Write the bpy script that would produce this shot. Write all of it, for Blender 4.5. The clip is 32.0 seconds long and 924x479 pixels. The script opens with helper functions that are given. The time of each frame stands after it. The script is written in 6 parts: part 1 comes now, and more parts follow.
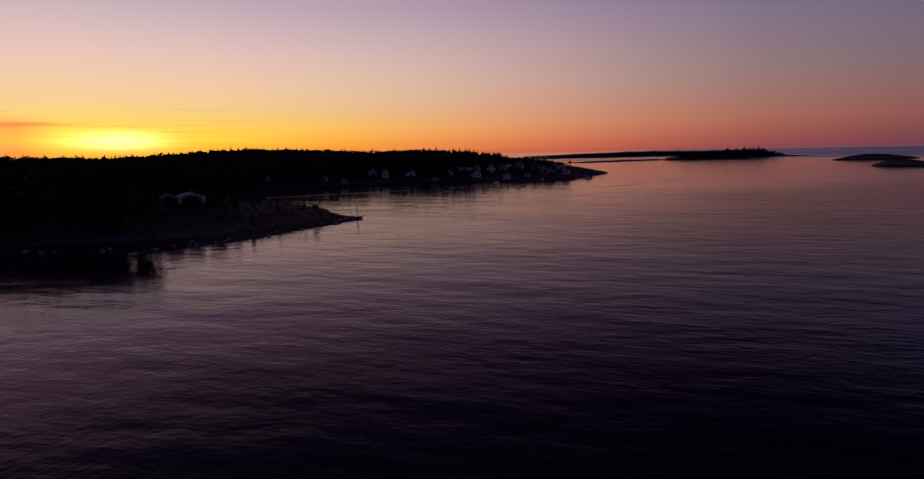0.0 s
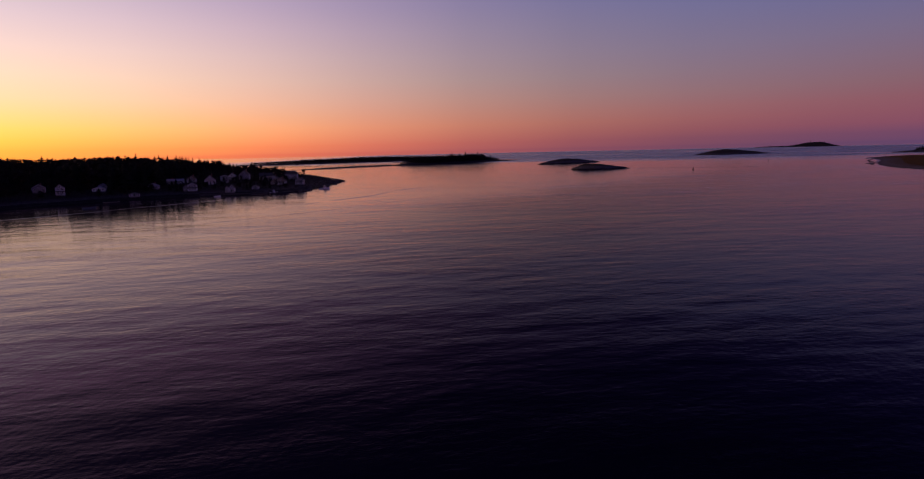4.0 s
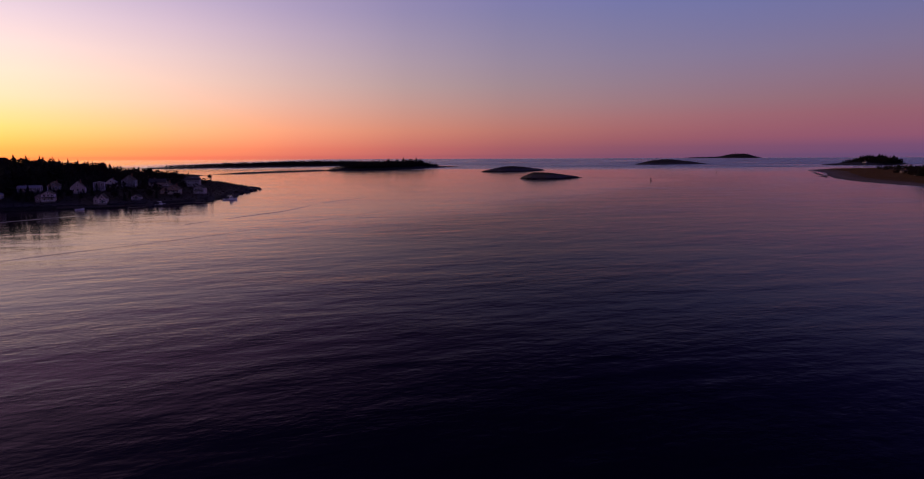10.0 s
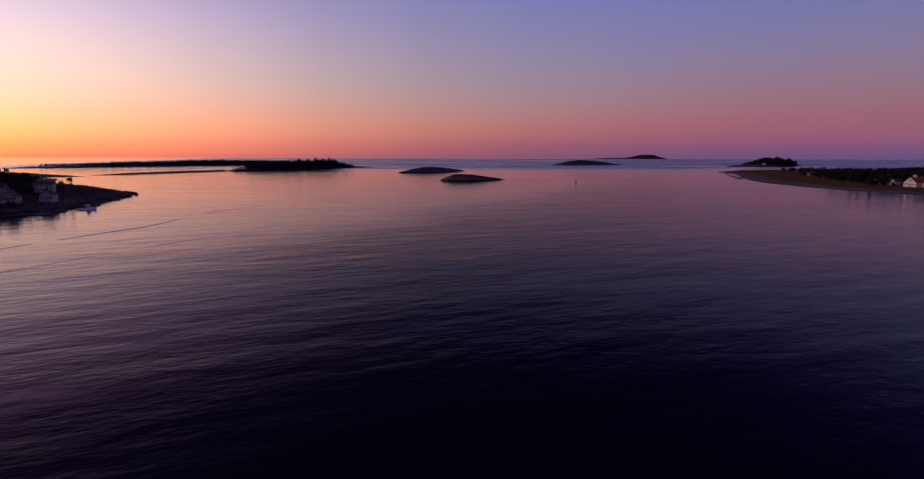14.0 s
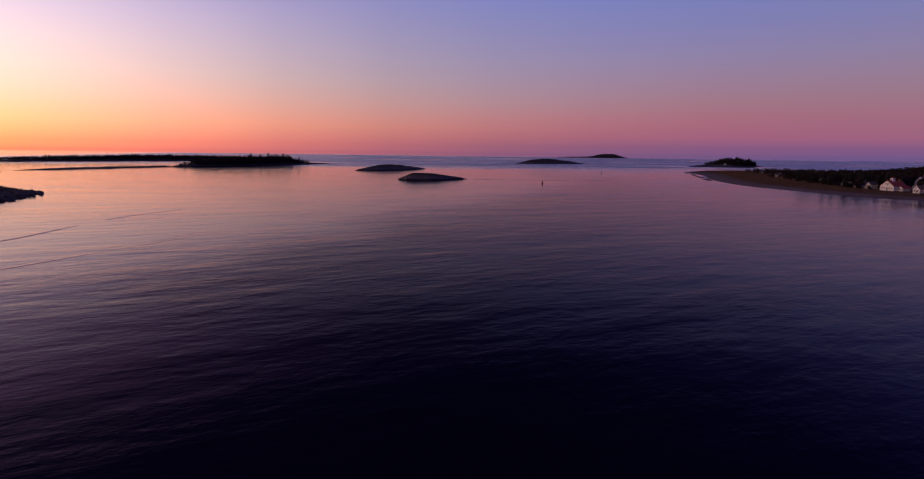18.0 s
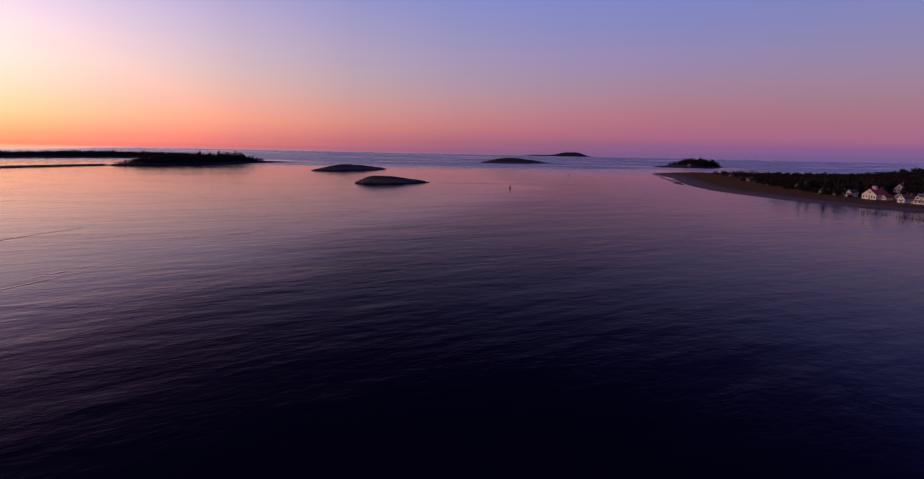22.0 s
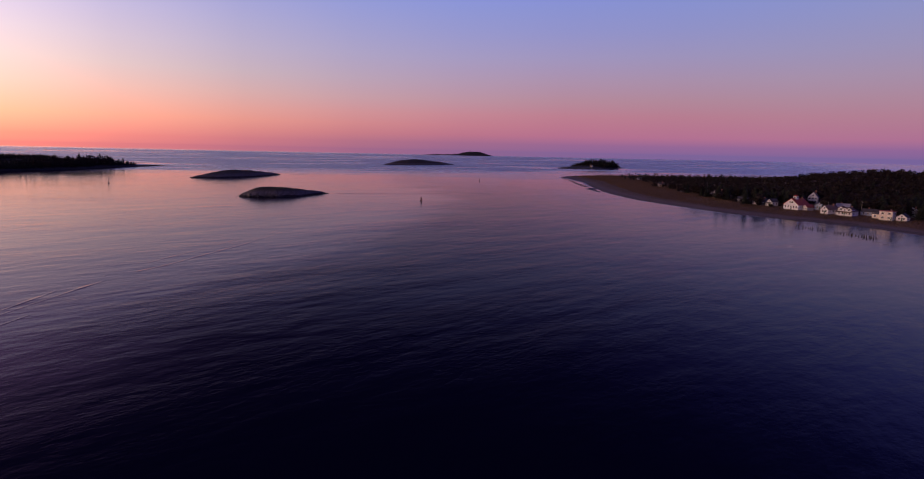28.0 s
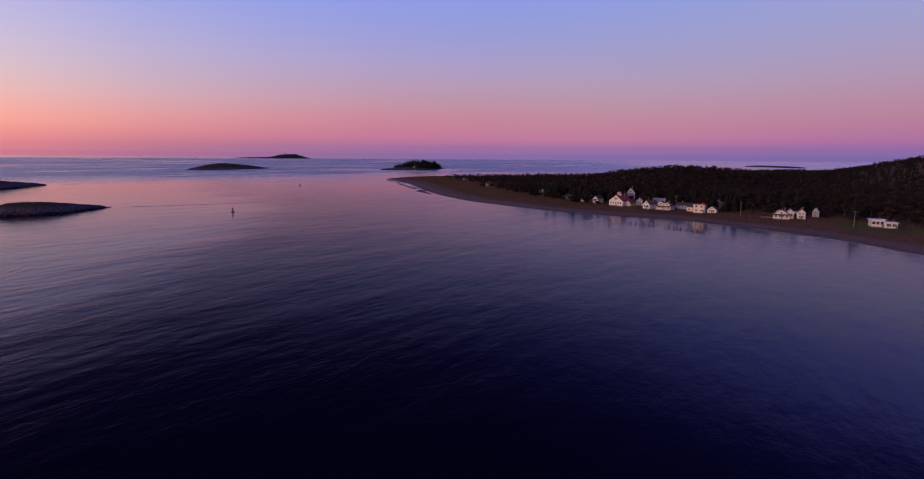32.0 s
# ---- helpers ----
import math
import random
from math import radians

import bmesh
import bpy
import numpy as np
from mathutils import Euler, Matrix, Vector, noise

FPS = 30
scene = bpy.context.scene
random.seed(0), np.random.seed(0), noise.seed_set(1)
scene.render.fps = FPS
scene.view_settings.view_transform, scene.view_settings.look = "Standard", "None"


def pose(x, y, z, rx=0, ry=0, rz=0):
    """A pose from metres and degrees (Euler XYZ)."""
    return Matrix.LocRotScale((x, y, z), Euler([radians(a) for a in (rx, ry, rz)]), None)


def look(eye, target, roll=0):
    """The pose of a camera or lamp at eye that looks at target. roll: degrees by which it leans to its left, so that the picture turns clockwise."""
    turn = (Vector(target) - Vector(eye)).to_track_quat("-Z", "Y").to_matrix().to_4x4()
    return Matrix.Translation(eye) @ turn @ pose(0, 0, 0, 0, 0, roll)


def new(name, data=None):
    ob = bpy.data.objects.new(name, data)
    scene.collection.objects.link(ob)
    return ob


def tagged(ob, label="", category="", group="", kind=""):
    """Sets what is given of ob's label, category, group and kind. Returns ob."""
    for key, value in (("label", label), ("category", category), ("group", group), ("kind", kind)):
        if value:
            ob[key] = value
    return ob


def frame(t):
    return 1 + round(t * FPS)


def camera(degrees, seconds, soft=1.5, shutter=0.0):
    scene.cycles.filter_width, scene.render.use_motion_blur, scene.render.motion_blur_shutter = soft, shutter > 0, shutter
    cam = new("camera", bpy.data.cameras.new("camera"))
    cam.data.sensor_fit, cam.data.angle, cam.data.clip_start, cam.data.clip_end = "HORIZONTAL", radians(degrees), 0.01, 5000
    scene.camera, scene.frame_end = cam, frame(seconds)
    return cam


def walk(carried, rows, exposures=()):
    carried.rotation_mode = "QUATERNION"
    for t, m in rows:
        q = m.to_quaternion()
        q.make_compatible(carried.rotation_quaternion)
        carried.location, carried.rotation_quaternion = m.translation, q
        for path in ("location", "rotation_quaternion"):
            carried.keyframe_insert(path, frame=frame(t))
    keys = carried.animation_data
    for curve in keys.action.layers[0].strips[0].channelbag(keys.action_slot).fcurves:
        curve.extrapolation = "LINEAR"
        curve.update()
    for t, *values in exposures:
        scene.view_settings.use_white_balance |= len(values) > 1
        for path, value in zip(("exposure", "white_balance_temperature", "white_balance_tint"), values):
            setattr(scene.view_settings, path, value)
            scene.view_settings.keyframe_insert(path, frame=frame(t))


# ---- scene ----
# ---- camera ----
LENS = 77.13
EXPOSURES = [(0, -1.9, 7080, 21), (2, -1.62, 7080, 19), (4, -1.37, 7000, 17), (9, -1.14, 6800, 14), (14, -0.92, 6720, 12), (20, -0.65, 6550, 12), (24, -0.5, 6500, 9), (28, -0.31, 6480, 5), (32, -0.08, 6460, 4)]
PATH = [
    (0, 0.0, 0.0, 25.4, -18.71, -8.66, -1.18), (0.5, -1.4, 2.7, 25.7, -14.36, -8.71, -1.21), (1, -2.4, 6.1, 26.1, -11.02, -8.74, -1.23), (1.5, -3.2, 10.5, 26.4, -7.54, -8.75, -1.21),
    (2, -4.0, 15.6, 26.7, -4.38, -8.76, -1.33), (2.5, -4.8, 21.2, 27.0, -0.41, -8.81, -1.35), (3, -5.3, 27.7, 27.2, 2.78, -8.80, -1.37), (3.5, -6.3, 34.3, 27.3, 5.55, -8.80, -1.33),
    (4, -7.6, 40.6, 27.4, 7.13, -8.74, -1.27), (4.5, -8.3, 47.1, 27.3, 8.15, -8.70, -1.21), (6.5, -7.1, 71.6, 26.6, 10.48, -8.37, -0.93), (7, -6.6, 77.6, 26.6, 10.97, -8.30, -0.90),
    (7.5, -5.8, 83.5, 26.5, 11.45, -8.24, -0.79), (8, -4.6, 89.6, 26.5, 11.91, -8.24, -0.70), (8.5, -3.6, 95.6, 26.5, 12.30, -8.20, -0.58), (9, -2.3, 101.6, 26.6, 12.68, -8.21, -0.49),
    (9.5, -1.2, 107.6, 26.8, 13.03, -8.20, -0.32), (10, 0.2, 113.8, 27.0, 13.44, -8.24, -0.27), (10.5, 1.7, 120.2, 27.2, 13.92, -8.25, -0.17), (11, 3.1, 126.5, 27.5, 15.46, -8.27, -0.09),
    (11.5, 4.3, 132.3, 27.7, 16.87, -8.27, -0.04), (12, 5.5, 137.7, 27.9, 19.16, -8.25, -0.04), (12.5, 7.2, 142.9, 28.0, 19.79, -8.24, -0.02), (13, 9.1, 148.1, 28.1, 20.48, -8.25, -0.01),
    (13.5, 11.0, 153.1, 28.1, 20.96, -8.27, 0.02), (14, 13.0, 158.0, 28.1, 21.53, -8.30, 0.10), (14.5, 15.1, 162.5, 28.2, 21.99, -8.32, 0.15), (16.5, 24.4, 180.4, 28.0, 23.83, -8.39, 0.40),
    (17, 26.5, 184.9, 28.0, 24.31, -8.45, 0.53), (17.5, 28.7, 189.4, 28.1, 24.69, -8.45, 0.61), (18, 31.0, 194.2, 28.3, 25.25, -8.53, 0.72), (18.5, 33.2, 198.7, 28.5, 25.64, -8.57, 0.80),
    (19, 35.1, 203.1, 28.8, 26.19, -8.62, 0.92), (19.5, 37.2, 207.5, 29.3, 26.62, -8.68, 0.99), (20, 39.6, 211.8, 29.9, 27.10, -8.71, 1.02), (20.5, 42.2, 216.3, 30.7, 27.51, -8.76, 1.08),
    (21, 44.8, 220.9, 31.5, 27.98, -8.75, 1.13), (21.5, 47.3, 225.4, 32.4, 28.44, -8.81, 1.25), (22, 49.8, 230.1, 33.2, 28.84, -8.79, 1.19), (22.5, 52.2, 234.8, 34.1, 29.17, -8.83, 1.21),
    (23, 54.6, 239.4, 34.9, 29.47, -8.79, 1.22), (23.5, 56.9, 243.8, 35.7, 29.75, -8.78, 1.27), (24, 59.0, 248.2, 36.4, 29.98, -8.78, 1.30), (24.5, 61.1, 252.7, 37.1, 30.23, -8.77, 1.32),
    (26.5, 69.6, 270.0, 39.3, 32.21, -8.84, 1.41), (27, 71.7, 273.9, 39.7, 33.99, -8.82, 1.38), (27.5, 73.9, 277.9, 40.1, 35.81, -8.81, 1.32), (28, 76.1, 282.0, 40.3, 38.43, -8.74, 1.22),
    (28.5, 78.3, 286.5, 40.5, 41.68, -8.69, 1.15), (29, 80.6, 291.1, 40.6, 45.43, -8.61, 0.96), (29.5, 83.0, 295.2, 40.7, 48.67, -8.54, 0.76), (30, 85.8, 299.3, 40.7, 51.23, -8.48, 0.66),
    (30.5, 89.1, 303.4, 40.6, 52.75, -8.45, 0.55), (31, 92.6, 307.5, 40.5, 53.99, -8.43, 0.48), (31.5, 95.9, 311.4, 40.3, 55.17, -8.40, 0.47), (32, 99.2, 314.8, 40.0, 55.90, -8.35, 0.48),
]


def flight(row):
    t, x, y, z, yaw, pitch, roll = row
    a, b = radians(yaw), radians(pitch)
    way = Vector((math.sin(a) * math.cos(b), math.cos(a) * math.cos(b), math.sin(b)))
    eye = Vector((x, y, z))
    return t, look(eye, eye + way * 100, roll)


cam = camera(LENS, 32.0, soft=1.1)
walk(cam, [flight(r) for r in PATH], EXPOSURES)


# ---- world and light ----
SUN_AZIMUTH = -52.0     # clockwise from +y: where the afterglow is brightest
GLOW_LAMP_AZIMUTH = -80.0


def rgb(r, g, b, k=1.0):
    """A linear colour from 0-255 display values."""
    def lin(v):
        v /= 255
        return v / 12.92 if v <= 0.04045 else ((v + 0.055) / 1.055) ** 2.4
    return lin(r) * k, lin(g) * k, lin(b) * k, 1.0


def node(nt, kind, **values):
    n = nt.nodes.new(kind)
    for key, v in values.items():
        if key in n.inputs:
            n.inputs[key].default_value = v
    return n


def maths(nt, op, a, b=None, clamp=False):
    n = nt.nodes.new("ShaderNodeMath")
    n.operation, n.use_clamp = op, clamp
    for i, v in enumerate((a, b)):
        if v is None:
            continue
        if isinstance(v, (int, float)):
            n.inputs[i].default_value = v
        else:
            nt.links.new(v, n.inputs[i])
    return n.outputs[0]


def ramp(nt, fac, stops, mode="EASE"):
    n = nt.nodes.new("ShaderNodeValToRGB")
    n.color_ramp.interpolation = mode
    e = n.color_ramp.elements
    while len(e) < len(stops):
        e.new(0.5)
    for el, (p, c) in zip(e, stops):
        el.position, el.color = p, c
    nt.links.new(fac, n.inputs[0])
    return n.outputs[0]


def mix(nt, fac, a, b, blend="MIX"):
    n = nt.nodes.new("ShaderNodeMix")
    n.data_type, n.blend_type = "RGBA", blend
    for i, v in ((0, fac), (6, a), (7, b)):
        if isinstance(v, (int, float)):
            n.inputs[i].default_value = v
        elif isinstance(v, tuple):
            n.inputs[i].default_value = v
        else:
            nt.links.new(v, n.inputs[i])
    return n.outputs[2]


def dusk_sky():
    """Afterglow: yellow to orange where the sun went down, pink and violet opposite, blue overhead."""
    w = bpy.data.worlds.new("dusk_sky")
    w.use_nodes = True
    nt = w.node_tree
    nt.nodes.clear()
    tc = nt.nodes.new("ShaderNodeTexCoord")
    sep = nt.nodes.new("ShaderNodeSeparateXYZ")
    nt.links.new(tc.outputs["Generated"], sep.inputs[0])
    x, y, z = sep.outputs
    flat = maths(nt, "SQRT", maths(nt, "ADD", maths(nt, "MULTIPLY", x, x), maths(nt, "MULTIPLY", y, y)))
    a = radians(SUN_AZIMUTH)
    along = maths(nt, "ADD", maths(nt, "MULTIPLY", x, math.sin(a)), maths(nt, "MULTIPLY", y, math.cos(a)))
    cosine = maths(nt, "DIVIDE", along, maths(nt, "MAXIMUM", flat, 0.001))
    off = maths(nt, "DIVIDE", maths(nt, "ARCCOSINE", maths(nt, "MAXIMUM", maths(nt, "MINIMUM", cosine, 0.9999), -0.9999)), math.pi)
    # height in the sky, as sin(elevation), stretched near the horizon
    up = maths(nt, "SQRT", maths(nt, "MAXIMUM", z, 0.0))
    s = lambda deg: math.sqrt(math.sin(radians(deg)))
    columns = [      # degrees from the sun; then elevation and colour up the sky
        (0, 2.3, [(0, 3.8, 2, 0.1), (1.5, 4.2, 3, 0.12), (2.6, 4, 3.2, 0.3), (4, 3.6, 2.75, 0.9), (6, 3.4, 2.5, 1.5), (8.5, 3.1, 2.3, 1.95), (10.5, 2.6, 2.1, 2.1), (13, 1.95, 1.75, 2)]),
        (28, 2.2, [(0, 3.02, 0.826, 0.227), (0.7, 3.35, 1.19, 0.25), (2.1, 3.35, 1.75, 0.49), (3.2, 2.92, 1.86, 0.759), (5, 2.77, 1.97, 1.31), (7.2, 2.56, 1.99, 1.6), (9.3, 2.28, 1.78, 1.75), (11.6, 1.86, 1.53, 1.75), (13.5, 1.57, 1.34, 1.7)]),
        (44, 2.3, [(0, 2.09, 0.428, 0.285), (0.7, 2.48, 0.622, 0.35), (2, 2.7, 1, 0.535), (3.6, 2.44, 1.14, 0.777), (5.6, 2.12, 1.3, 1.09), (8.2, 1.81, 1.3, 1.27), (10.6, 1.55, 1.16, 1.4), (13.3, 1.18, 0.926, 1.36)]),
        (66, 0.78, [(0, 0.703, 0.211, 0.291), (0.7, 0.883, 0.254, 0.281), (2.3, 1.08, 0.412, 0.311), (4.1, 0.96, 0.512, 0.442), (6.7, 0.756, 0.572, 0.618), (8.8, 0.666, 0.54, 0.716), (10.7, 0.581, 0.507, 0.771), (13, 0.484, 0.454, 0.82)]),
        (84, 0.48, [(0, 0.391, 0.16, 0.323), (0.6, 0.46, 0.18, 0.312), (1.6, 0.655, 0.23, 0.303), (2.9, 0.773, 0.31, 0.363), (5, 0.655, 0.408, 0.525), (8, 0.519, 0.434, 0.686), (10.2, 0.45, 0.419, 0.777), (12.8, 0.352, 0.399, 0.848)]),
        (102, 0.78, [(0, 0.263, 0.153, 0.402), (0.45, 0.307, 0.155, 0.396), (1.35, 0.545, 0.185, 0.365), (3.1, 0.616, 0.217, 0.321), (4.8, 0.565, 0.281, 0.378), (6.8, 0.508, 0.325, 0.504), (8.7, 0.437, 0.351, 0.63), (11, 0.351, 0.342, 0.737), (13, 0.314, 0.342, 0.776)]),
        (126, 3.0, [(0, 0.242, 0.161, 0.403), (0.75, 0.375, 0.176, 0.392), (1.4, 0.572, 0.224, 0.364), (3.1, 0.566, 0.274, 0.373), (5.9, 0.502, 0.351, 0.49), (8.4, 0.41, 0.36, 0.6), (13, 0.31, 0.36, 0.75)]),
        (141, 6.2, [(0, 0.206, 0.138, 0.403), (0.75, 0.316, 0.147, 0.403), (1.4, 0.446, 0.165, 0.386), (2.9, 0.521, 0.218, 0.345), (5.3, 0.5, 0.281, 0.41), (7.5, 0.448, 0.335, 0.53), (11.5, 0.38, 0.37, 0.67), (13, 0.36, 0.37, 0.7)]),
    ]
    levels = [0, 0.7, 1.5, 2.4, 3.4, 4.8, 6.6, 8.7, 11, 13.2, 14.6, 16.5, 20, 25, 31, 90]
    table = []
    for degrees, k, stops in columns:
        e, r, g, bl = stops[-1]
        k2, cool = math.sqrt(k), min(1, max(0, (degrees - 50) / 34))       # bluer overhead away from the sun
        east = min(1, max(0, (degrees - 95) / 28))
        gr, rd = 0.92 - 0.12 * cool + 0.14 * east, 1.22 - 0.26 * cool - 0.22 * east
        bl *= 1 + 0.22 * cool
        g2, b2 = 0.24 - 0.05 * cool, 0.29 + 0.17 * cool - 0.1 * min(1, max(0, (degrees - 100) / 26))
        stops = stops + [(14.6, r * 0.95, g * 0.95, bl * 0.95), (16.5, r * 0.50 * k2 * rd, g * 0.43 * k2 * gr, bl * 0.58 * k2), (20, r * 0.24 * k * rd, g * g2 * k * gr, bl * b2 * k),
                         (25, r * 0.055 * k * rd, g * g2 * 0.25 * k * gr, bl * b2 * (0.36 + 0.12 * cool) * k), (31, r * 0.024 * k, g * 0.024 * k, bl * (0.075 + 0.06 * cool) * k), (90, r * 0.01, g * 0.012, bl * 0.035)]
        table.append([[math.log(np.interp(v, [q[0] for q in stops], [q[j] for q in stops])) for j in (1, 2, 3)] for v in levels])
    table, known = np.array(table), np.array([d for d, _, _ in columns])
    fine = np.arange(-60, 241)
    dense = np.array([[[np.interp(abs(d) if d <= 180 else 360 - d, known, table[:, i, k]) for k in range(3)] for i in range(len(levels))] for d in fine])
    steps = list(range(0, 181, 10))
    c, before = None, 0
    for degrees in steps:
        weight = np.exp(-((fine - degrees) / 9.0) ** 2 / 2)
        col = np.exp((dense * weight[:, None, None]).sum(0) / weight.sum())
        shade = ramp(nt, up, [(s(v), (*map(float, q), 1)) for v, q in zip(levels, col)], "LINEAR")
        if c is None:
            c = shade
        else:
            f = nt.nodes.new("ShaderNodeMapRange")
            f.inputs[1].default_value, f.inputs[2].default_value = before / 180, degrees / 180
            nt.links.new(off, f.inputs[0])
            c = mix(nt, f.outputs[0], c, shade)
        before = degrees
    # thin cloud bars low in the glow
    stretch = nt.nodes.new("ShaderNodeVectorMath")
    stretch.operation = "MULTIPLY"
    stretch.inputs[1].default_value = (3.0, 3.0, 70.0)
    nt.links.new(tc.outputs["Generated"], stretch.inputs[0])
    cloud = node(nt, "ShaderNodeTexNoise", Scale=1.6, Detail=5.0, Roughness=0.55)
    nt.links.new(stretch.outputs[0], cloud.inputs["Vector"])
    bars = ramp(nt, cloud.outputs["Fac"], [(0.5, (0, 0, 0, 1)), (0.66, (1, 1, 1, 1))])
    low = ramp(nt, z, [(0.0, (0, 0, 0, 1)), (0.015, (1, 1, 1, 1)), (0.05, (1, 1, 1, 1)), (0.085, (0, 0, 0, 1))])
    near = ramp(nt, off, [(0.0, (1, 1, 1, 1)), (0.11, (0, 0, 0, 1))])
    amount = maths(nt, "MULTIPLY", maths(nt, "MULTIPLY", bars, low), maths(nt, "MULTIPLY", near, 0.4))
    c = mix(nt, amount, c, (2.0, 0.42, 0.06, 1))
    # a bank of rosy cloud beside the brightest glow
    aside = maths(nt, "SUBTRACT", maths(nt, "MULTIPLY", y, math.sin(a)), maths(nt, "MULTIPLY", x, math.cos(a)))
    bank = maths(nt, "MULTIPLY", ramp(nt, aside, [(0.0, (0, 0, 0, 1)), (0.075, (1, 1, 1, 1)), (0.5, (1, 1, 1, 1)), (0.8, (0, 0, 0, 1))]), ramp(nt, z, [(0.0, (1, 1, 1, 1)), (0.045, (0.8, 0.8, 0.8, 1)), (0.065, (0, 0, 0, 1))]))
    bank = maths(nt, "MULTIPLY", bank, maths(nt, "ADD", 0.7, maths(nt, "MULTIPLY", bars, 0.3)))
    c = mix(nt, bank, c, (3.4, 0.85, 0.30, 1))
    # the brightest spot, just over the sunken sun
    ahead = maths(nt, "GREATER_THAN", along, 0.0)
    for wide, tall, tint in ((0.16, 0.013, (1.0, 1.0, 0.1, 1)), (0.055, 0.012, (2.6, 3.0, 1.6, 1))):
        du, dv = maths(nt, "DIVIDE", maths(nt, "ADD", aside, 0.055), wide), maths(nt, "DIVIDE", maths(nt, "SUBTRACT", z, 0.025), tall)
        fall = maths(nt, "ADD", maths(nt, "MULTIPLY", du, du), maths(nt, "MULTIPLY", dv, dv))
        core = maths(nt, "MULTIPLY", maths(nt, "POWER", 2.718, maths(nt, "MULTIPLY", fall, -1.0)), ahead)
        c = mix(nt, core, c, tint, "ADD")
    bg = nt.nodes.new("ShaderNodeBackground")
    bg.inputs[1].default_value = 1.0
    nt.links.new(c, bg.inputs[0])
    out = nt.nodes.new("ShaderNodeOutputWorld")
    nt.links.new(bg.outputs[0], out.inputs[0])
    scene.world = w


dusk_sky()
lamp = bpy.data.lights.new("afterglow", "SUN")
lamp.energy, lamp.angle, lamp.color = 1.3, radians(24), (1.0, 0.56, 0.46)
glow_lamp = new("afterglow", lamp)
ga = radians(GLOW_LAMP_AZIMUTH)
glow_lamp.matrix_world = look((math.sin(ga) * 100, math.cos(ga) * 100, 16), (0, 0, 0))


# ---- noise on the plan ----
def cells(ix, iy, seed):
    h = (ix.astype(np.int64) * 374761393 + iy.astype(np.int64) * 668265263 + seed * 974711) & 0x7FFFFFFF
    h = ((h ^ (h >> 13)) * 1274126177) & 0x7FFFFFFF
    return ((h ^ (h >> 16)) & 0xFFFF) / 65535.0


def value_noise(x, y, seed=0):
    x, y = np.asarray(x, float), np.asarray(y, float)
    ix, iy = np.floor(x), np.floor(y)
    fx, fy = x - ix, y - iy
    fx, fy = fx * fx * (3 - 2 * fx), fy * fy * (3 - 2 * fy)
    a, b = cells(ix, iy, seed), cells(ix + 1, iy, seed)
    c, d = cells(ix, iy + 1, seed), cells(ix + 1, iy + 1, seed)
    return (a + (b - a) * fx) * (1 - fy) + (c + (d - c) * fx) * fy - 0.5


def fbm(x, y, size, octaves=4, seed=0):
    total, amp = 0.0, 1.0
    for o in range(octaves):
        total = total + amp * value_noise(np.asarray(x) / size, np.asarray(y) / size, seed + o)
        size, amp = size / 2.1, amp * 0.5
    return total


def inside_distance(x, y, poly):
    """Metres from the outline: positive inside."""
    x, y = np.asarray(x, float), np.asarray(y, float)
    best, flip = np.full(x.shape, 1e18), np.zeros(x.shape, bool)
    for (ax, ay), (bx, by) in zip(poly, poly[1:] + poly[:1]):
        dx, dy = bx - ax, by - ay
        u = np.clip(((x - ax) * dx + (y - ay) * dy) / (dx * dx + dy * dy), 0, 1)
        best = np.minimum(best, (x - ax - u * dx) ** 2 + (y - ay - u * dy) ** 2)
        cross = ((ay > y) != (by > y)) & (x < dx * (y - ay) / (by - ay if by != ay else 1e-9) + ax)
        flip ^= cross
    return np.where(flip, np.sqrt(best), -np.sqrt(best))


def bumps(x, y, hills):
    """Rounded hills: (x, y, radius, height)."""
    return sum(h * np.exp(-((x - hx) ** 2 + (y - hy) ** 2) / (2 * r * r)) for hx, hy, r, h in hills)


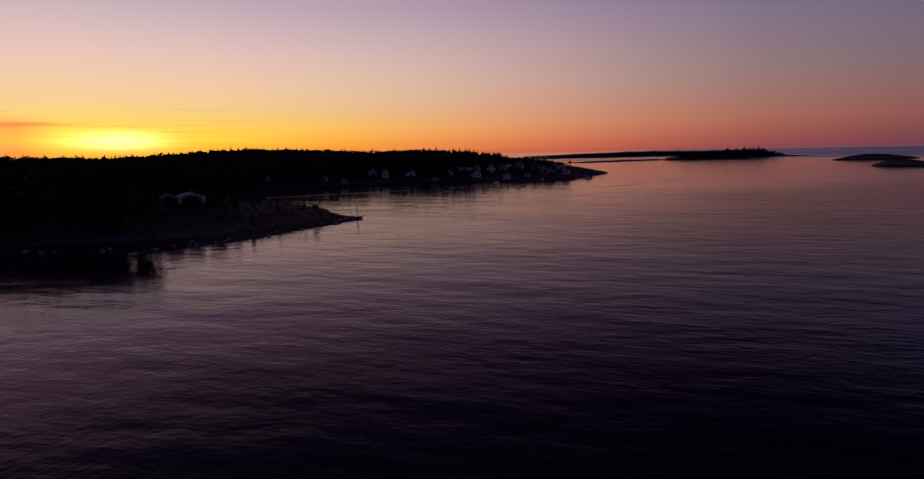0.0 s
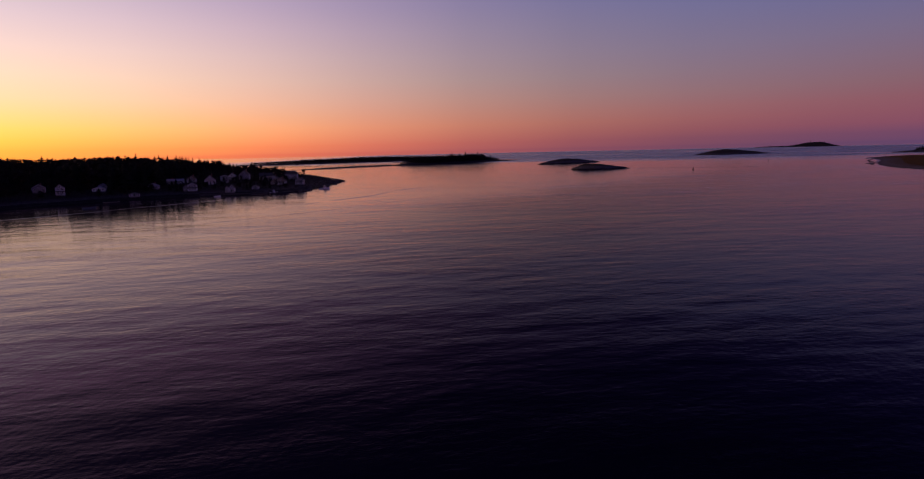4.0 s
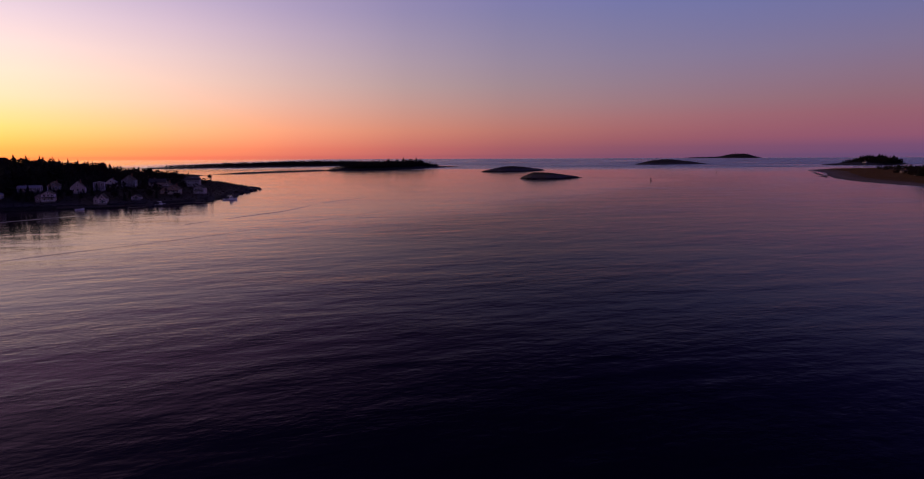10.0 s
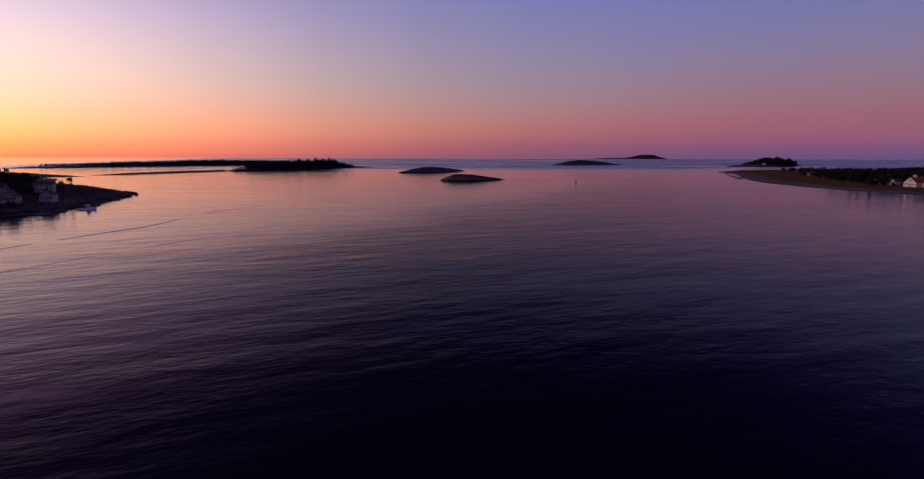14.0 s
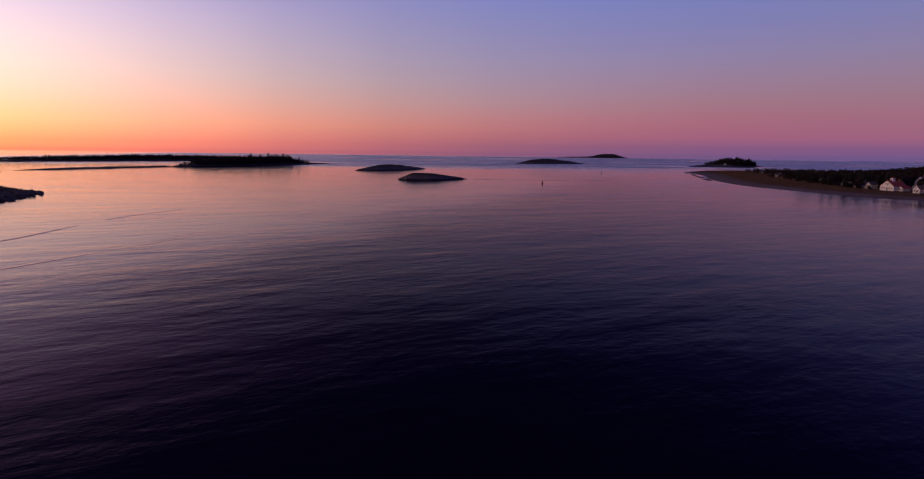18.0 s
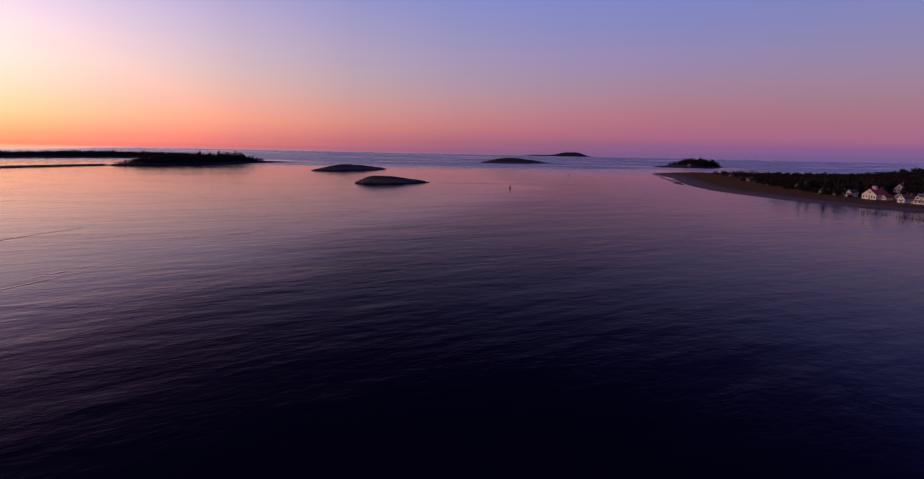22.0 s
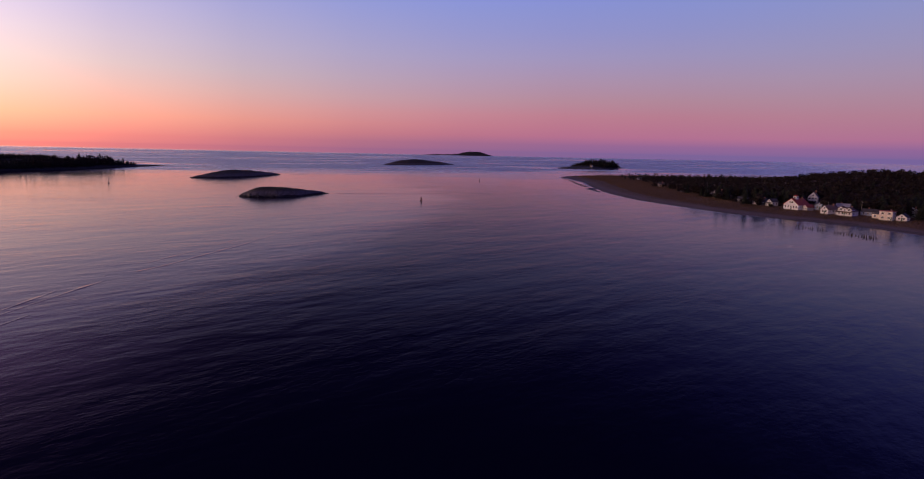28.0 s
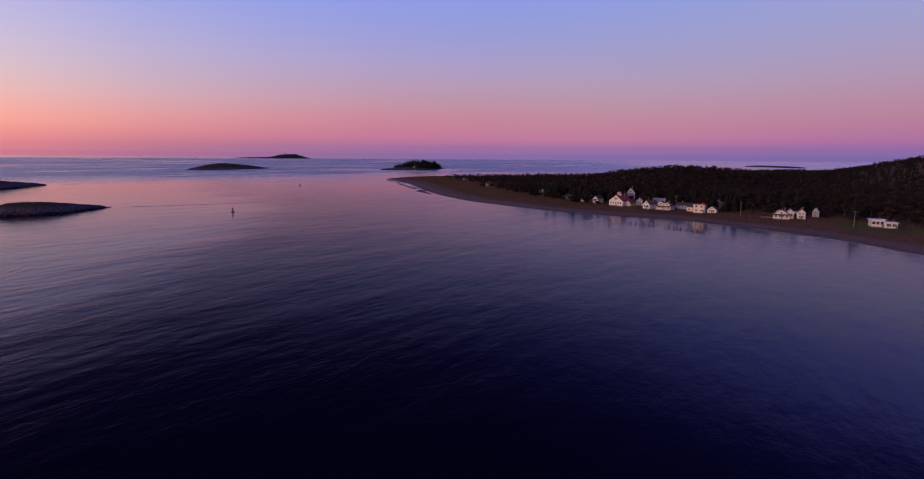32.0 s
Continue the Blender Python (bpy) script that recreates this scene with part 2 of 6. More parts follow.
class Land:
    """Ground above the sea inside an outline, rising from the shore."""

    def __init__(self, poly, shore, slope, hills, rough, coast=3.0, seed=1):
        self.poly, self.shore, self.slope, self.hills, self.rough, self.coast, self.seed = poly, shore, slope, hills, rough, coast, seed

    def depth(self, x, y):
        d = inside_distance(x, y, self.poly)
        return d + self.coast * fbm(x, y, self.coast * 6, 3, self.seed)

    def height(self, x, y):
        d = self.depth(x, y)
        inner = np.clip(d, 0, None)
        z = self.shore * (1 - np.exp(-inner / self.slope)) + bumps(x, y, self.hills) * (1 - np.exp(-inner / (self.slope * 2.5)))
        z = z + self.rough * fbm(x, y, 9.0, 4, self.seed + 7) * (1 - np.exp(-inner / self.slope))
        return np.where(d > 0, z, np.maximum(d * 0.25, -3.0))

    def at(self, x, y):
        return float(self.height(np.array([x]), np.array([y]))[0])

    def mesh(self, name, step, material, box=None):
        px, py = zip(*self.poly)
        x0, y0, x1, y1 = box or (min(px) - 14, min(py) - 14, max(px) + 14, max(py) + 14)
        xs, ys = np.arange(x0, x1 + step, step), np.arange(y0, y1 + step, step)
        gx, gy = np.meshgrid(xs, ys)
        z = self.height(gx, gy)
        n, m = z.shape
        idx = np.arange(n * m).reshape(n, m)
        quad = np.stack([idx[:-1, :-1], idx[:-1, 1:], idx[1:, 1:], idx[1:, :-1]], -1).reshape(-1, 4)
        top = z.ravel()[quad].max(1)
        quad = quad[top > -1.2]
        used, inv = np.unique(quad, return_inverse=True)
        v = np.stack([gx.ravel(), gy.ravel(), z.ravel()], 1)[used]
        me = bpy.data.meshes.new(name)
        me.vertices.add(len(v))
        me.vertices.foreach_set("co", v.ravel())
        f = inv.reshape(-1, 4)
        me.loops.add(f.size)
        me.loops.foreach_set("vertex_index", f.ravel())
        me.polygons.add(len(f))
        me.polygons.foreach_set("loop_start", np.arange(0, f.size, 4))
        me.polygons.foreach_set("use_smooth", np.ones(len(f), bool))
        me.update(calc_edges=True)
        me.validate()
        me.materials.append(material)
        return new(name, me)


# ---- materials ----
def material(name):
    m = bpy.data.materials.new(name)
    m.use_nodes = True
    nt = m.node_tree
    return m, nt, nt.nodes["Principled BSDF"]


def position(nt):
    return nt.nodes.new("ShaderNodeNewGeometry").outputs["Position"]


def noise_at(nt, vec, scale, detail=4.0, rough=0.55):
    n = node(nt, "ShaderNodeTexNoise", Scale=scale, Detail=detail, Roughness=rough)
    nt.links.new(vec, n.inputs["Vector"])
    return n.outputs["Fac"]


def bump(nt, bsdf, height, strength, distance, onto=None):
    b = node(nt, "ShaderNodeBump", Strength=strength, Distance=distance)
    nt.links.new(height, b.inputs["Height"])
    if onto is not None:
        nt.links.new(onto, b.inputs["Normal"])
    nt.links.new(b.outputs[0], bsdf.inputs["Normal"])
    return b.outputs[0]


def grained(name, dark, light, scale=1.0, rough=0.8, relief=0.3, metal=0.0, fine=8.0):
    """A plain surface with stains and fine grain: two scales of variation."""
    m, nt, b = material(name)
    p = position(nt)
    big, small = noise_at(nt, p, scale * 0.6), noise_at(nt, p, scale * fine, 3.0)
    f = maths(nt, "ADD", maths(nt, "MULTIPLY", big, 0.65), maths(nt, "MULTIPLY", small, 0.35))
    nt.links.new(ramp(nt, f, [(0.3, (*dark, 1)), (0.7, (*light, 1))], "LINEAR"), b.inputs["Base Color"])
    b.inputs["Roughness"].default_value, b.inputs["Metallic"].default_value = rough, metal
    if relief:
        bump(nt, b, small, relief, 0.02)
    return m


def leafy(name, dark, light):
    m, nt, b = material(name)
    info = nt.nodes.new("ShaderNodeNewGeometry")
    f = maths(nt, "ADD", maths(nt, "MULTIPLY", info.outputs["Random Per Island"], 0.5), maths(nt, "MULTIPLY", noise_at(nt, info.outputs["Position"], 0.15), 0.5))
    nt.links.new(ramp(nt, f, [(0.2, (*dark, 1)), (0.75, (*light, 1))], "LINEAR"), b.inputs["Base Color"])
    b.inputs["Roughness"].default_value = 0.9
    b.inputs["Specular IOR Level"].default_value = 0.15
    return m


def along(nt, p, degrees, long, across):
    """Coordinates stretched along a direction on the plan."""
    n = nt.nodes.new("ShaderNodeMapping")
    n.vector_type = "TEXTURE"
    n.inputs["Rotation"].default_value = (0, 0, radians(degrees))
    n.inputs["Scale"].default_value = (long, across, 1)
    nt.links.new(p, n.inputs["Vector"])
    return n.outputs[0]


def between(nt, v, a, b, lo=0.0, hi=1.0):
    n = nt.nodes.new("ShaderNodeMapRange")
    n.interpolation_type = "SMOOTHSTEP"
    for i, q in enumerate((a, b, lo, hi)):
        n.inputs[i + 1].default_value = q
    nt.links.new(v, n.inputs[0])
    return n.outputs[0]


def sea_water():
    m, nt, old = material("sea_water")
    nt.nodes.remove(old)
    p = position(nt)
    b, body, skin, sheen = (nt.nodes.new(k) for k in ("ShaderNodeBsdfGlossy", "ShaderNodeBsdfDiffuse", "ShaderNodeFresnel", "ShaderNodeMixShader"))
    b.distribution = "GGX"
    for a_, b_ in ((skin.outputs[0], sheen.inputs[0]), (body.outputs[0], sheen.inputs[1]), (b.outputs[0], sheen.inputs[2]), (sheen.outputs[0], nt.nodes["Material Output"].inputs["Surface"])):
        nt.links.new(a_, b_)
    sep = nt.nodes.new("ShaderNodeSeparateXYZ")
    nt.links.new(p, sep.inputs[0])
    # reflection weakened through the IOR down the middle of the river, to darken it
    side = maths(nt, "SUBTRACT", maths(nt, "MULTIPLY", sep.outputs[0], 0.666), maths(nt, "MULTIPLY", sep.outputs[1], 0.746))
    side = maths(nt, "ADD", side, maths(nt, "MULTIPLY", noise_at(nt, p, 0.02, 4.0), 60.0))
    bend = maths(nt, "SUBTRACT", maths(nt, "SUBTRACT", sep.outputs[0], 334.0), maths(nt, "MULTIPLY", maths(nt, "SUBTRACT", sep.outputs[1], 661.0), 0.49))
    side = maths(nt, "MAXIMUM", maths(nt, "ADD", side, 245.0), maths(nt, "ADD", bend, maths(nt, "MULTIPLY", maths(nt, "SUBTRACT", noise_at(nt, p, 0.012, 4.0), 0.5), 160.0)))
    dimming = maths(nt, "MULTIPLY", between(nt, sep.outputs[0], -110.0, 70.0), between(nt, sep.outputs[1], 600.0, 1200.0, 1.0, 0.5))
    dimming = maths(nt, "MULTIPLY", dimming, between(nt, side, -10.0, 60.0, 0.30, 1.0))
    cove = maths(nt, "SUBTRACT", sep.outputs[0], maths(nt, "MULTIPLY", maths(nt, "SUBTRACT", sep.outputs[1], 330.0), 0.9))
    dimming = maths(nt, "MULTIPLY", dimming, between(nt, cove, 110.0, 330.0, 1.0, 0.3))
    # open sea beyond the river's mouth is ruffled, the river smooth with slick bands
    out = maths(nt, "ADD", maths(nt, "MULTIPLY", sep.outputs[0], 0.45), maths(nt, "MULTIPLY", sep.outputs[1], 0.9))
    warp = noise_at(nt, along(nt, p, -22, 2.0, 1.0), 0.005, 5.0, 0.65)
    out = maths(nt, "ADD", out, maths(nt, "MULTIPLY", maths(nt, "SUBTRACT", warp, 0.5), 900.0))
    sea = maths(nt, "MULTIPLY", between(nt, out, 1120.0, 1560.0), between(nt, out, 4200.0, 6000.0, 1.0, 0.1))
    west = between(nt, maths(nt, "SUBTRACT", sep.outputs[0], maths(nt, "MULTIPLY", sep.outputs[1], 0.12)), -1000.0, -500.0)
    south = between(nt, maths(nt, "SUBTRACT", sep.outputs[1], maths(nt, "MULTIPLY", sep.outputs[0], 0.45)), -500.0, 500.0, 0.4, 1.0)
    sea = maths(nt, "MULTIPLY", sea, maths(nt, "MULTIPLY", west, south))
    bands = along(nt, p, -12, 3.0, 1.0)
    streak = ramp(nt, noise_at(nt, bands, 0.005, 6.0, 0.7), [(0.34, (0.12, 0.12, 0.12, 1)), (0.50, (1, 1, 1, 1))])
    chop = maths(nt, "MULTIPLY", sea, streak)
    # reflection tinted by colour: rose over the river, blue at sea, with a bluer body
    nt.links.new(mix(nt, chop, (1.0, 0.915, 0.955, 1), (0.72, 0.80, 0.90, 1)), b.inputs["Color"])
    nt.links.new(mix(nt, chop, (0.004, 0.004, 0.016, 1), (0.03, 0.05, 0.12, 1)), body.inputs["Color"])
    dimming = maths(nt, "MULTIPLY", dimming, between(nt, out, 1000.0, 1700.0, 1.0, 0.25))
    # IOR held below real water's, so the reflections come out darker
    ior = maths(nt, "SUBTRACT", 1.178, maths(nt, "MULTIPLY", dimming, 0.116))
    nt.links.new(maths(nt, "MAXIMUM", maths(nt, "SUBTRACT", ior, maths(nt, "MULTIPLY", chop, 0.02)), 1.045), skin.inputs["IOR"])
    # slicks and cat's paws: wide bands, and long thin streaks drawn out along the current
    wide = ramp(nt, noise_at(nt, bands, 0.02, 4.0, 0.6), [(0.36, (0.5, 0.5, 0.5, 1)), (0.64, (1, 1, 1, 1))])
    thin = ramp(nt, noise_at(nt, along(nt, p, 2, 5.0, 1.0), 0.10, 4.0, 0.65), [(0.36, (0.5, 0.5, 0.5, 1)), (0.64, (1, 1, 1, 1))])
    slick = maths(nt, "MULTIPLY", wide, thin)
    # short wind ripples up the river, longer broken wavelets towards its mouth
    fine = nt.nodes.new("ShaderNodeTexWave")
    fine.bands_direction = "Y"
    for key, v in (("Scale", 0.26), ("Distortion", 5.0), ("Detail", 3.0), ("Detail Scale", 0.5), ("Detail Roughness", 0.6)):
        fine.inputs[key].default_value = v
    nt.links.new(along(nt, p, 74, 1.6, 1.0), fine.inputs["Vector"])
    patch = ramp(nt, noise_at(nt, p, 0.03, 3.0), [(0.40, (0.0, 0.0, 0.0, 1)), (0.62, (1, 1, 1, 1))])
    upriver = maths(nt, "MULTIPLY", between(nt, sep.outputs[1], 70.0, 170.0, 1.0, 0.0), patch)
    wavelet = noise_at(nt, along(nt, p, 2, 1.7, 1.0), 0.8, 3.0, 0.6)
    swell = noise_at(nt, along(nt, p, 3, 1.9, 1.0), 0.21, 3.0, 0.55)
    rolling = noise_at(nt, along(nt, p, 14, 2.4, 1.0), 0.085, 2.0, 0.6)
    long = noise_at(nt, along(nt, p, 0, 3.0, 1.0), 0.045, 3.0, 0.55)
    h = maths(nt, "MULTIPLY", maths(nt, "MULTIPLY", fine.outputs["Fac"], upriver), 0.006)
    h = maths(nt, "ADD", h, maths(nt, "MULTIPLY", maths(nt, "MULTIPLY", wavelet, slick), 0.125))
    h = maths(nt, "ADD", h, maths(nt, "MULTIPLY", swell, 0.18))
    h = maths(nt, "ADD", h, maths(nt, "MULTIPLY", long, 0.40))
    h = maths(nt, "ADD", h, maths(nt, "MULTIPLY", maths(nt, "MULTIPLY", rolling, wide), 0.42))
    calm = between(nt, side, -20.0, 40.0, 0.62, 0.9)             # quieter water north-west of the current line
    h = maths(nt, "MULTIPLY", h, calm)
    h = maths(nt, "ADD", h, maths(nt, "MULTIPLY", maths(nt, "MULTIPLY", noise_at(nt, p, 0.30, 2.0), chop), 0.85))
    facing = bump(nt, b, h, 0.7, 1.0)
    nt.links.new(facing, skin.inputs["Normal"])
    r = maths(nt, "ADD", 0.045, maths(nt, "MULTIPLY", chop, 0.20))
    r = maths(nt, "ADD", r, maths(nt, "MULTIPLY", maths(nt, "MULTIPLY", slick, calm), 0.13))
    r = maths(nt, "ADD", r, maths(nt, "MULTIPLY", between(nt, sep.outputs[0], -60.0, 160.0, 0.0, 0.03), between(nt, sep.outputs[1], 450.0, 850.0, 1.0, 0.3)))
    nt.links.new(r, b.inputs["Roughness"])
    return m


def shore_ground(name, weed, rock, soil, grass, weed_top, rock_top, cracks=0.0):
    """Ground by height over the sea: weed on the tidal rock, bare rock or sand, then soil and grass."""
    m, nt, b = material(name)
    p = position(nt)
    sep = nt.nodes.new("ShaderNodeSeparateXYZ")
    nt.links.new(p, sep.inputs[0])
    big, mid, fine = noise_at(nt, p, 0.05), noise_at(nt, p, 0.5), noise_at(nt, p, 3.0)
    z = maths(nt, "ADD", sep.outputs[2], maths(nt, "MULTIPLY", maths(nt, "SUBTRACT", mid, 0.5), rock_top * 0.6))

    def over(level, soft):
        r = nt.nodes.new("ShaderNodeMapRange")
        r.inputs[1].default_value, r.inputs[2].default_value = level - soft, level + soft
        nt.links.new(z, r.inputs[0])
        return r.outputs[0]

    def two(c):
        return ramp(nt, maths(nt, "ADD", maths(nt, "MULTIPLY", mid, 0.6), maths(nt, "MULTIPLY", fine, 0.4)), [(0.3, (*[v * 0.55 for v in c], 1)), (0.7, (*c, 1))], "LINEAR")

    land = mix(nt, ramp(nt, big, [(0.42, (0, 0, 0, 1)), (0.58, (1, 1, 1, 1))]), two(soil), two(grass))
    c = mix(nt, over(rock_top, rock_top * 0.25), mix(nt, over(weed_top, 0.25), two(weed), two(rock)), land)
    # joints and cracks in the ledges
    crack = node(nt, "ShaderNodeTexVoronoi", Scale=0.22)
    crack.feature = "DISTANCE_TO_EDGE"
    bent = nt.nodes.new("ShaderNodeVectorMath")
    bent.operation = "ADD"
    nt.links.new(p, bent.inputs[0])
    nt.links.new(maths(nt, "MULTIPLY", mid, 5.0), bent.inputs[1])
    nt.links.new(bent.outputs[0], crack.inputs["Vector"])
    joint = ramp(nt, crack.outputs["Distance"], [(0.0, (1, 1, 1, 1)), (0.16, (0, 0, 0, 1))])
    c = mix(nt, maths(nt, "MULTIPLY", joint, cracks), c, (*[v * 0.3 for v in rock], 1))
    nt.links.new(c, b.inputs["Base Color"])
    b.inputs["Roughness"].default_value = 0.9
    b.inputs["Specular IOR Level"].default_value = 0.2
    relief = maths(nt, "ADD", mid, maths(nt, "MULTIPLY", fine, 0.4))
    bump(nt, b, maths(nt, "SUBTRACT", relief, maths(nt, "MULTIPLY", joint, cracks * 0.8)), 0.8, 0.5)
    return m


WATER = sea_water()
HEAD_GROUND = shore_ground("headland_ground", (0.012, 0.011, 0.009), (0.11, 0.10, 0.098), (0.042, 0.03, 0.023), (0.04, 0.036, 0.02), 1.7, 2.9, 0.6)
BEACH_GROUND = shore_ground("beach_ground", (0.14, 0.12, 0.105), (0.20, 0.155, 0.135), (0.17, 0.105, 0.062), (0.135, 0.088, 0.052), 0.5, 1.4)
ISLE_GROUND = shore_ground("island_ground", (0.014, 0.014, 0.012), (0.18, 0.16, 0.145), (0.10, 0.08, 0.05), (0.065, 0.066, 0.032), 1.2, 4.6, 0.8)
FAR_GROUND = shore_ground("wooded_island_ground", (0.014, 0.014, 0.013), (0.07, 0.068, 0.07), (0.035, 0.036, 0.034), (0.03, 0.034, 0.03), 1.2, 4.0)
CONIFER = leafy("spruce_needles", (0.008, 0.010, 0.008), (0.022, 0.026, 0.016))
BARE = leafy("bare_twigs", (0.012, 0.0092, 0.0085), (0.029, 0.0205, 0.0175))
BARK = grained("bark", (0.04, 0.032, 0.026), (0.10, 0.08, 0.065), 2.0, 0.95)

# ---- sea ----
def sheet(name, half, mat):
    bm = bmesh.new()
    bmesh.ops.create_grid(bm, x_segments=8, y_segments=8, size=half)
    me = bpy.data.meshes.new(name)
    bm.to_mesh(me)
    bm.free()
    me.materials.append(mat)
    return new(name, me)


tagged(sheet("water", 14000, WATER), "calm dark tidal river opening to the sea at dusk", "water", kind="structure")

# ---- land ----
HEADLAND = Land([(-112, 203), (-112, 190), (-113, 172), (-115, 160), (-117, 148), (-122, 138), (-128, 130), (-136, 122), (-158, 110), (-200, 87), (-260, 40), (-330, -120), (-900, -160),
                 (-1100, 500), (-700, 780), (-330, 800), (-190, 745), (-100, 700), (-64, 655), (-50, 628), (-55, 590), (-58, 540), (-68, 490), (-90, 464), (-115, 458),
                 (-148, 456), (-176, 446), (-205, 420), (-232, 385), (-262, 340), (-280, 310), (-262, 296), (-222, 274), (-185, 258), (-150, 238), (-126, 214)],
                6.0, 26.0, [(-230, 590, 70, 5), (-228, 602, 42, 3.5), (-160, 640, 45, 4), (-90, 628, 27, 4.5), (-330, 480, 90, 9), (-400, 450, 42, 3), (-330, 250, 110, 13), (-480, 600, 120, 13), (-260, 130, 60, 5)], 1.2, 4.0, 3)
RIVER_LAND = Land([(805, 940), (705, 806), (640, 742), (592, 690), (555, 645), (519, 591), (502, 551), (489, 517), (481, 489), (478, 466), (477, 446), (477, 425), (478, 405), (471, 387), (463, 370),
                   (455, 354), (447, 338), (440, 325), (428, 311), (415, 300), (400, 285), (350, 210), (300, 110), (240, -60), (240, -700), (2600, -700), (2600, 150), (1900, 260), (1560, 470), (1330, 640), (1203, 755), (1090, 850),
                   (1000, 915), (900, 955), (840, 958)],
                  3.6, 28.0, [(820, 510, 75, 15), (900, 440, 70, 5), (1005, 185, 108, 37.5), (1500, 0, 230, 22)], 0.5, 2.0, 11)
head = tagged(HEADLAND.mesh("headland", 5.0, HEAD_GROUND, (-760, -160, -36, 800)), "wooded rocky headland with a village above the water", "headland", kind="structure")
beach = tagged(RIVER_LAND.mesh("beach_shore", 5.0, BEACH_GROUND, (225, -300, 1700, 975)), "low sandy shore with tawny dune grass and woods behind", "shore", kind="structure")


def island(name, poly, shore, slope, hills, rough, step, label, seed, coast=2.0, ground=None):
    land = Land(poly, shore, slope, hills, rough, coast, seed)
    ob = land.mesh(name, step, ground or ISLE_GROUND)
    tagged(ob, label, "island", kind="structure")
    return land


ROCK = island("rock_island", [(224, 760), (229, 748), (248, 740), (268, 740), (284, 750), (304, 762), (292, 765), (276, 774), (254, 782), (234, 776)], 3.2, 3.0,
              [(244, 759, 13, 3.0), (263, 758, 14, 2.3)], 1.3, 1.2, "domed bare granite islet with mossy crown", 21, 1.5)
ROCK2 = island("rock_island", [(256, 1049), (285, 1040), (320, 1050), (352, 1066), (394, 1111), (372, 1120), (340, 1118), (300, 1100), (272, 1070)], 5.0, 9.0,
               [(318, 1078, 28, 6.0)], 1.5, 2.0, "long low granite islet beyond the domed one", 22)
POND = island("low_island", [(834, 1567), (880, 1545), (960, 1545), (1030, 1562), (1080, 1586), (1040, 1620), (960, 1650), (880, 1620)], 8.0, 22.0,
              [(930, 1590, 50, 8), (980, 1600, 50, 6)], 1.5, 4.0, "low treeless island carrying a small light tower", 23)
SEGUIN = island("far_island", [(2690, 4110), (2780, 4020), (2850, 3960), (2930, 3880), (3090, 3752), (3160, 3780), (3130, 3940), (2990, 4050), (2850, 4090), (2760, 4120)], 8.0, 30.0,
                [(2985, 3910, 48, 30), (3030, 3880, 40, 10), (3070, 3845, 42, 32)], 2.0, 12.0, "high hazy island far out on the horizon", 24, 8.0, FAR_GROUND)
WOOD = island("wooded_island", [(1180, 1290), (1230, 1256), (1281, 1238), (1370, 1255), (1475, 1305), (1440, 1370), (1340, 1390), (1250, 1350)], 4.0, 18.0,
              [(1378, 1315, 42, 6)], 1.5, 4.0, "small rocky island crowned with dark spruces", 25, ground=FAR_GROUND)
STAGE = island("wooded_island", [(2, 1232), (20, 1222), (96, 1262), (165, 1305), (240, 1405), (275, 1440), (330, 1500), (270, 1480), (200, 1460), (110, 1420), (30, 1320)], 5.0, 18.0,
               [(180, 1395, 50, 3)], 1.2, 5.0, "spruce-covered island behind a low bar", 26, ground=FAR_GROUND)
STAGE_FAR = island("wooded_island", [(-430, 1560), (-300, 1600), (-120, 1690), (50, 1765), (190, 1830), (170, 1950), (-60, 1950), (-280, 1720)], 4.5, 22.0,
                   [(-20, 1830, 110, 1.5)], 1.0, 7.0, "long wooded island across the sound", 27, ground=FAR_GROUND)
BAR = island("rocky_bar", [(-165, 1068), (-120, 1100), (-60, 1166), (10, 1240), (0, 1262), (-70, 1190), (-130, 1120)], 3.0, 9.0, [], 0.8, 3.0,
             "low rocky bar joining the wooded island", 28, 1.5)
SPIT = island("low_point", [(-160, 1022), (-215, 1040), (-330, 1060), (-520, 1020), (-620, 1180), (-420, 1240), (-260, 1150)], 6.0, 30.0, [(-380, 1120, 60, 8)], 0.8, 5.0,
              "low grassy point behind the headland", 29)
FAR_ISLE = island("far_island", [(2729, 697), (2620, 580), (2525, 490), (2640, 470), (2800, 600), (2860, 720)], 6.5, 30.0, [], 1.0, 10.0, "low flat island out at sea", 30, ground=FAR_GROUND)

# ---- building blocks ----
def part(name, bm, mat, parent=None, label=""):
    me = bpy.data.meshes.new(name)
    bm.to_mesh(me)
    bm.free()
    me.materials.append(mat)
    ob = new(name, me)
    ob.parent = parent
    if label:
        ob["label"] = label
    return ob


def shared(name, me, parent, m, label=""):
    ob = new(name, me)
    ob.parent, ob.matrix_basis = parent, m
    if label:
        ob["label"] = label
    return ob


def base(name, x, y, z, turn=0.0):
    ob = new(name)
    ob.empty_display_size = 0.5
    ob.matrix_basis = pose(x, y, z, 0, 0, turn)
    return ob


def box(bm, cx, cy, cz, sx, sy, sz, m=None):
    made = bmesh.ops.create_cube(bm, size=1.0, matrix=(m or Matrix()) @ Matrix.Translation((cx, cy, cz)) @ Matrix.Diagonal((sx, sy, sz, 1)))
    return made["verts"]


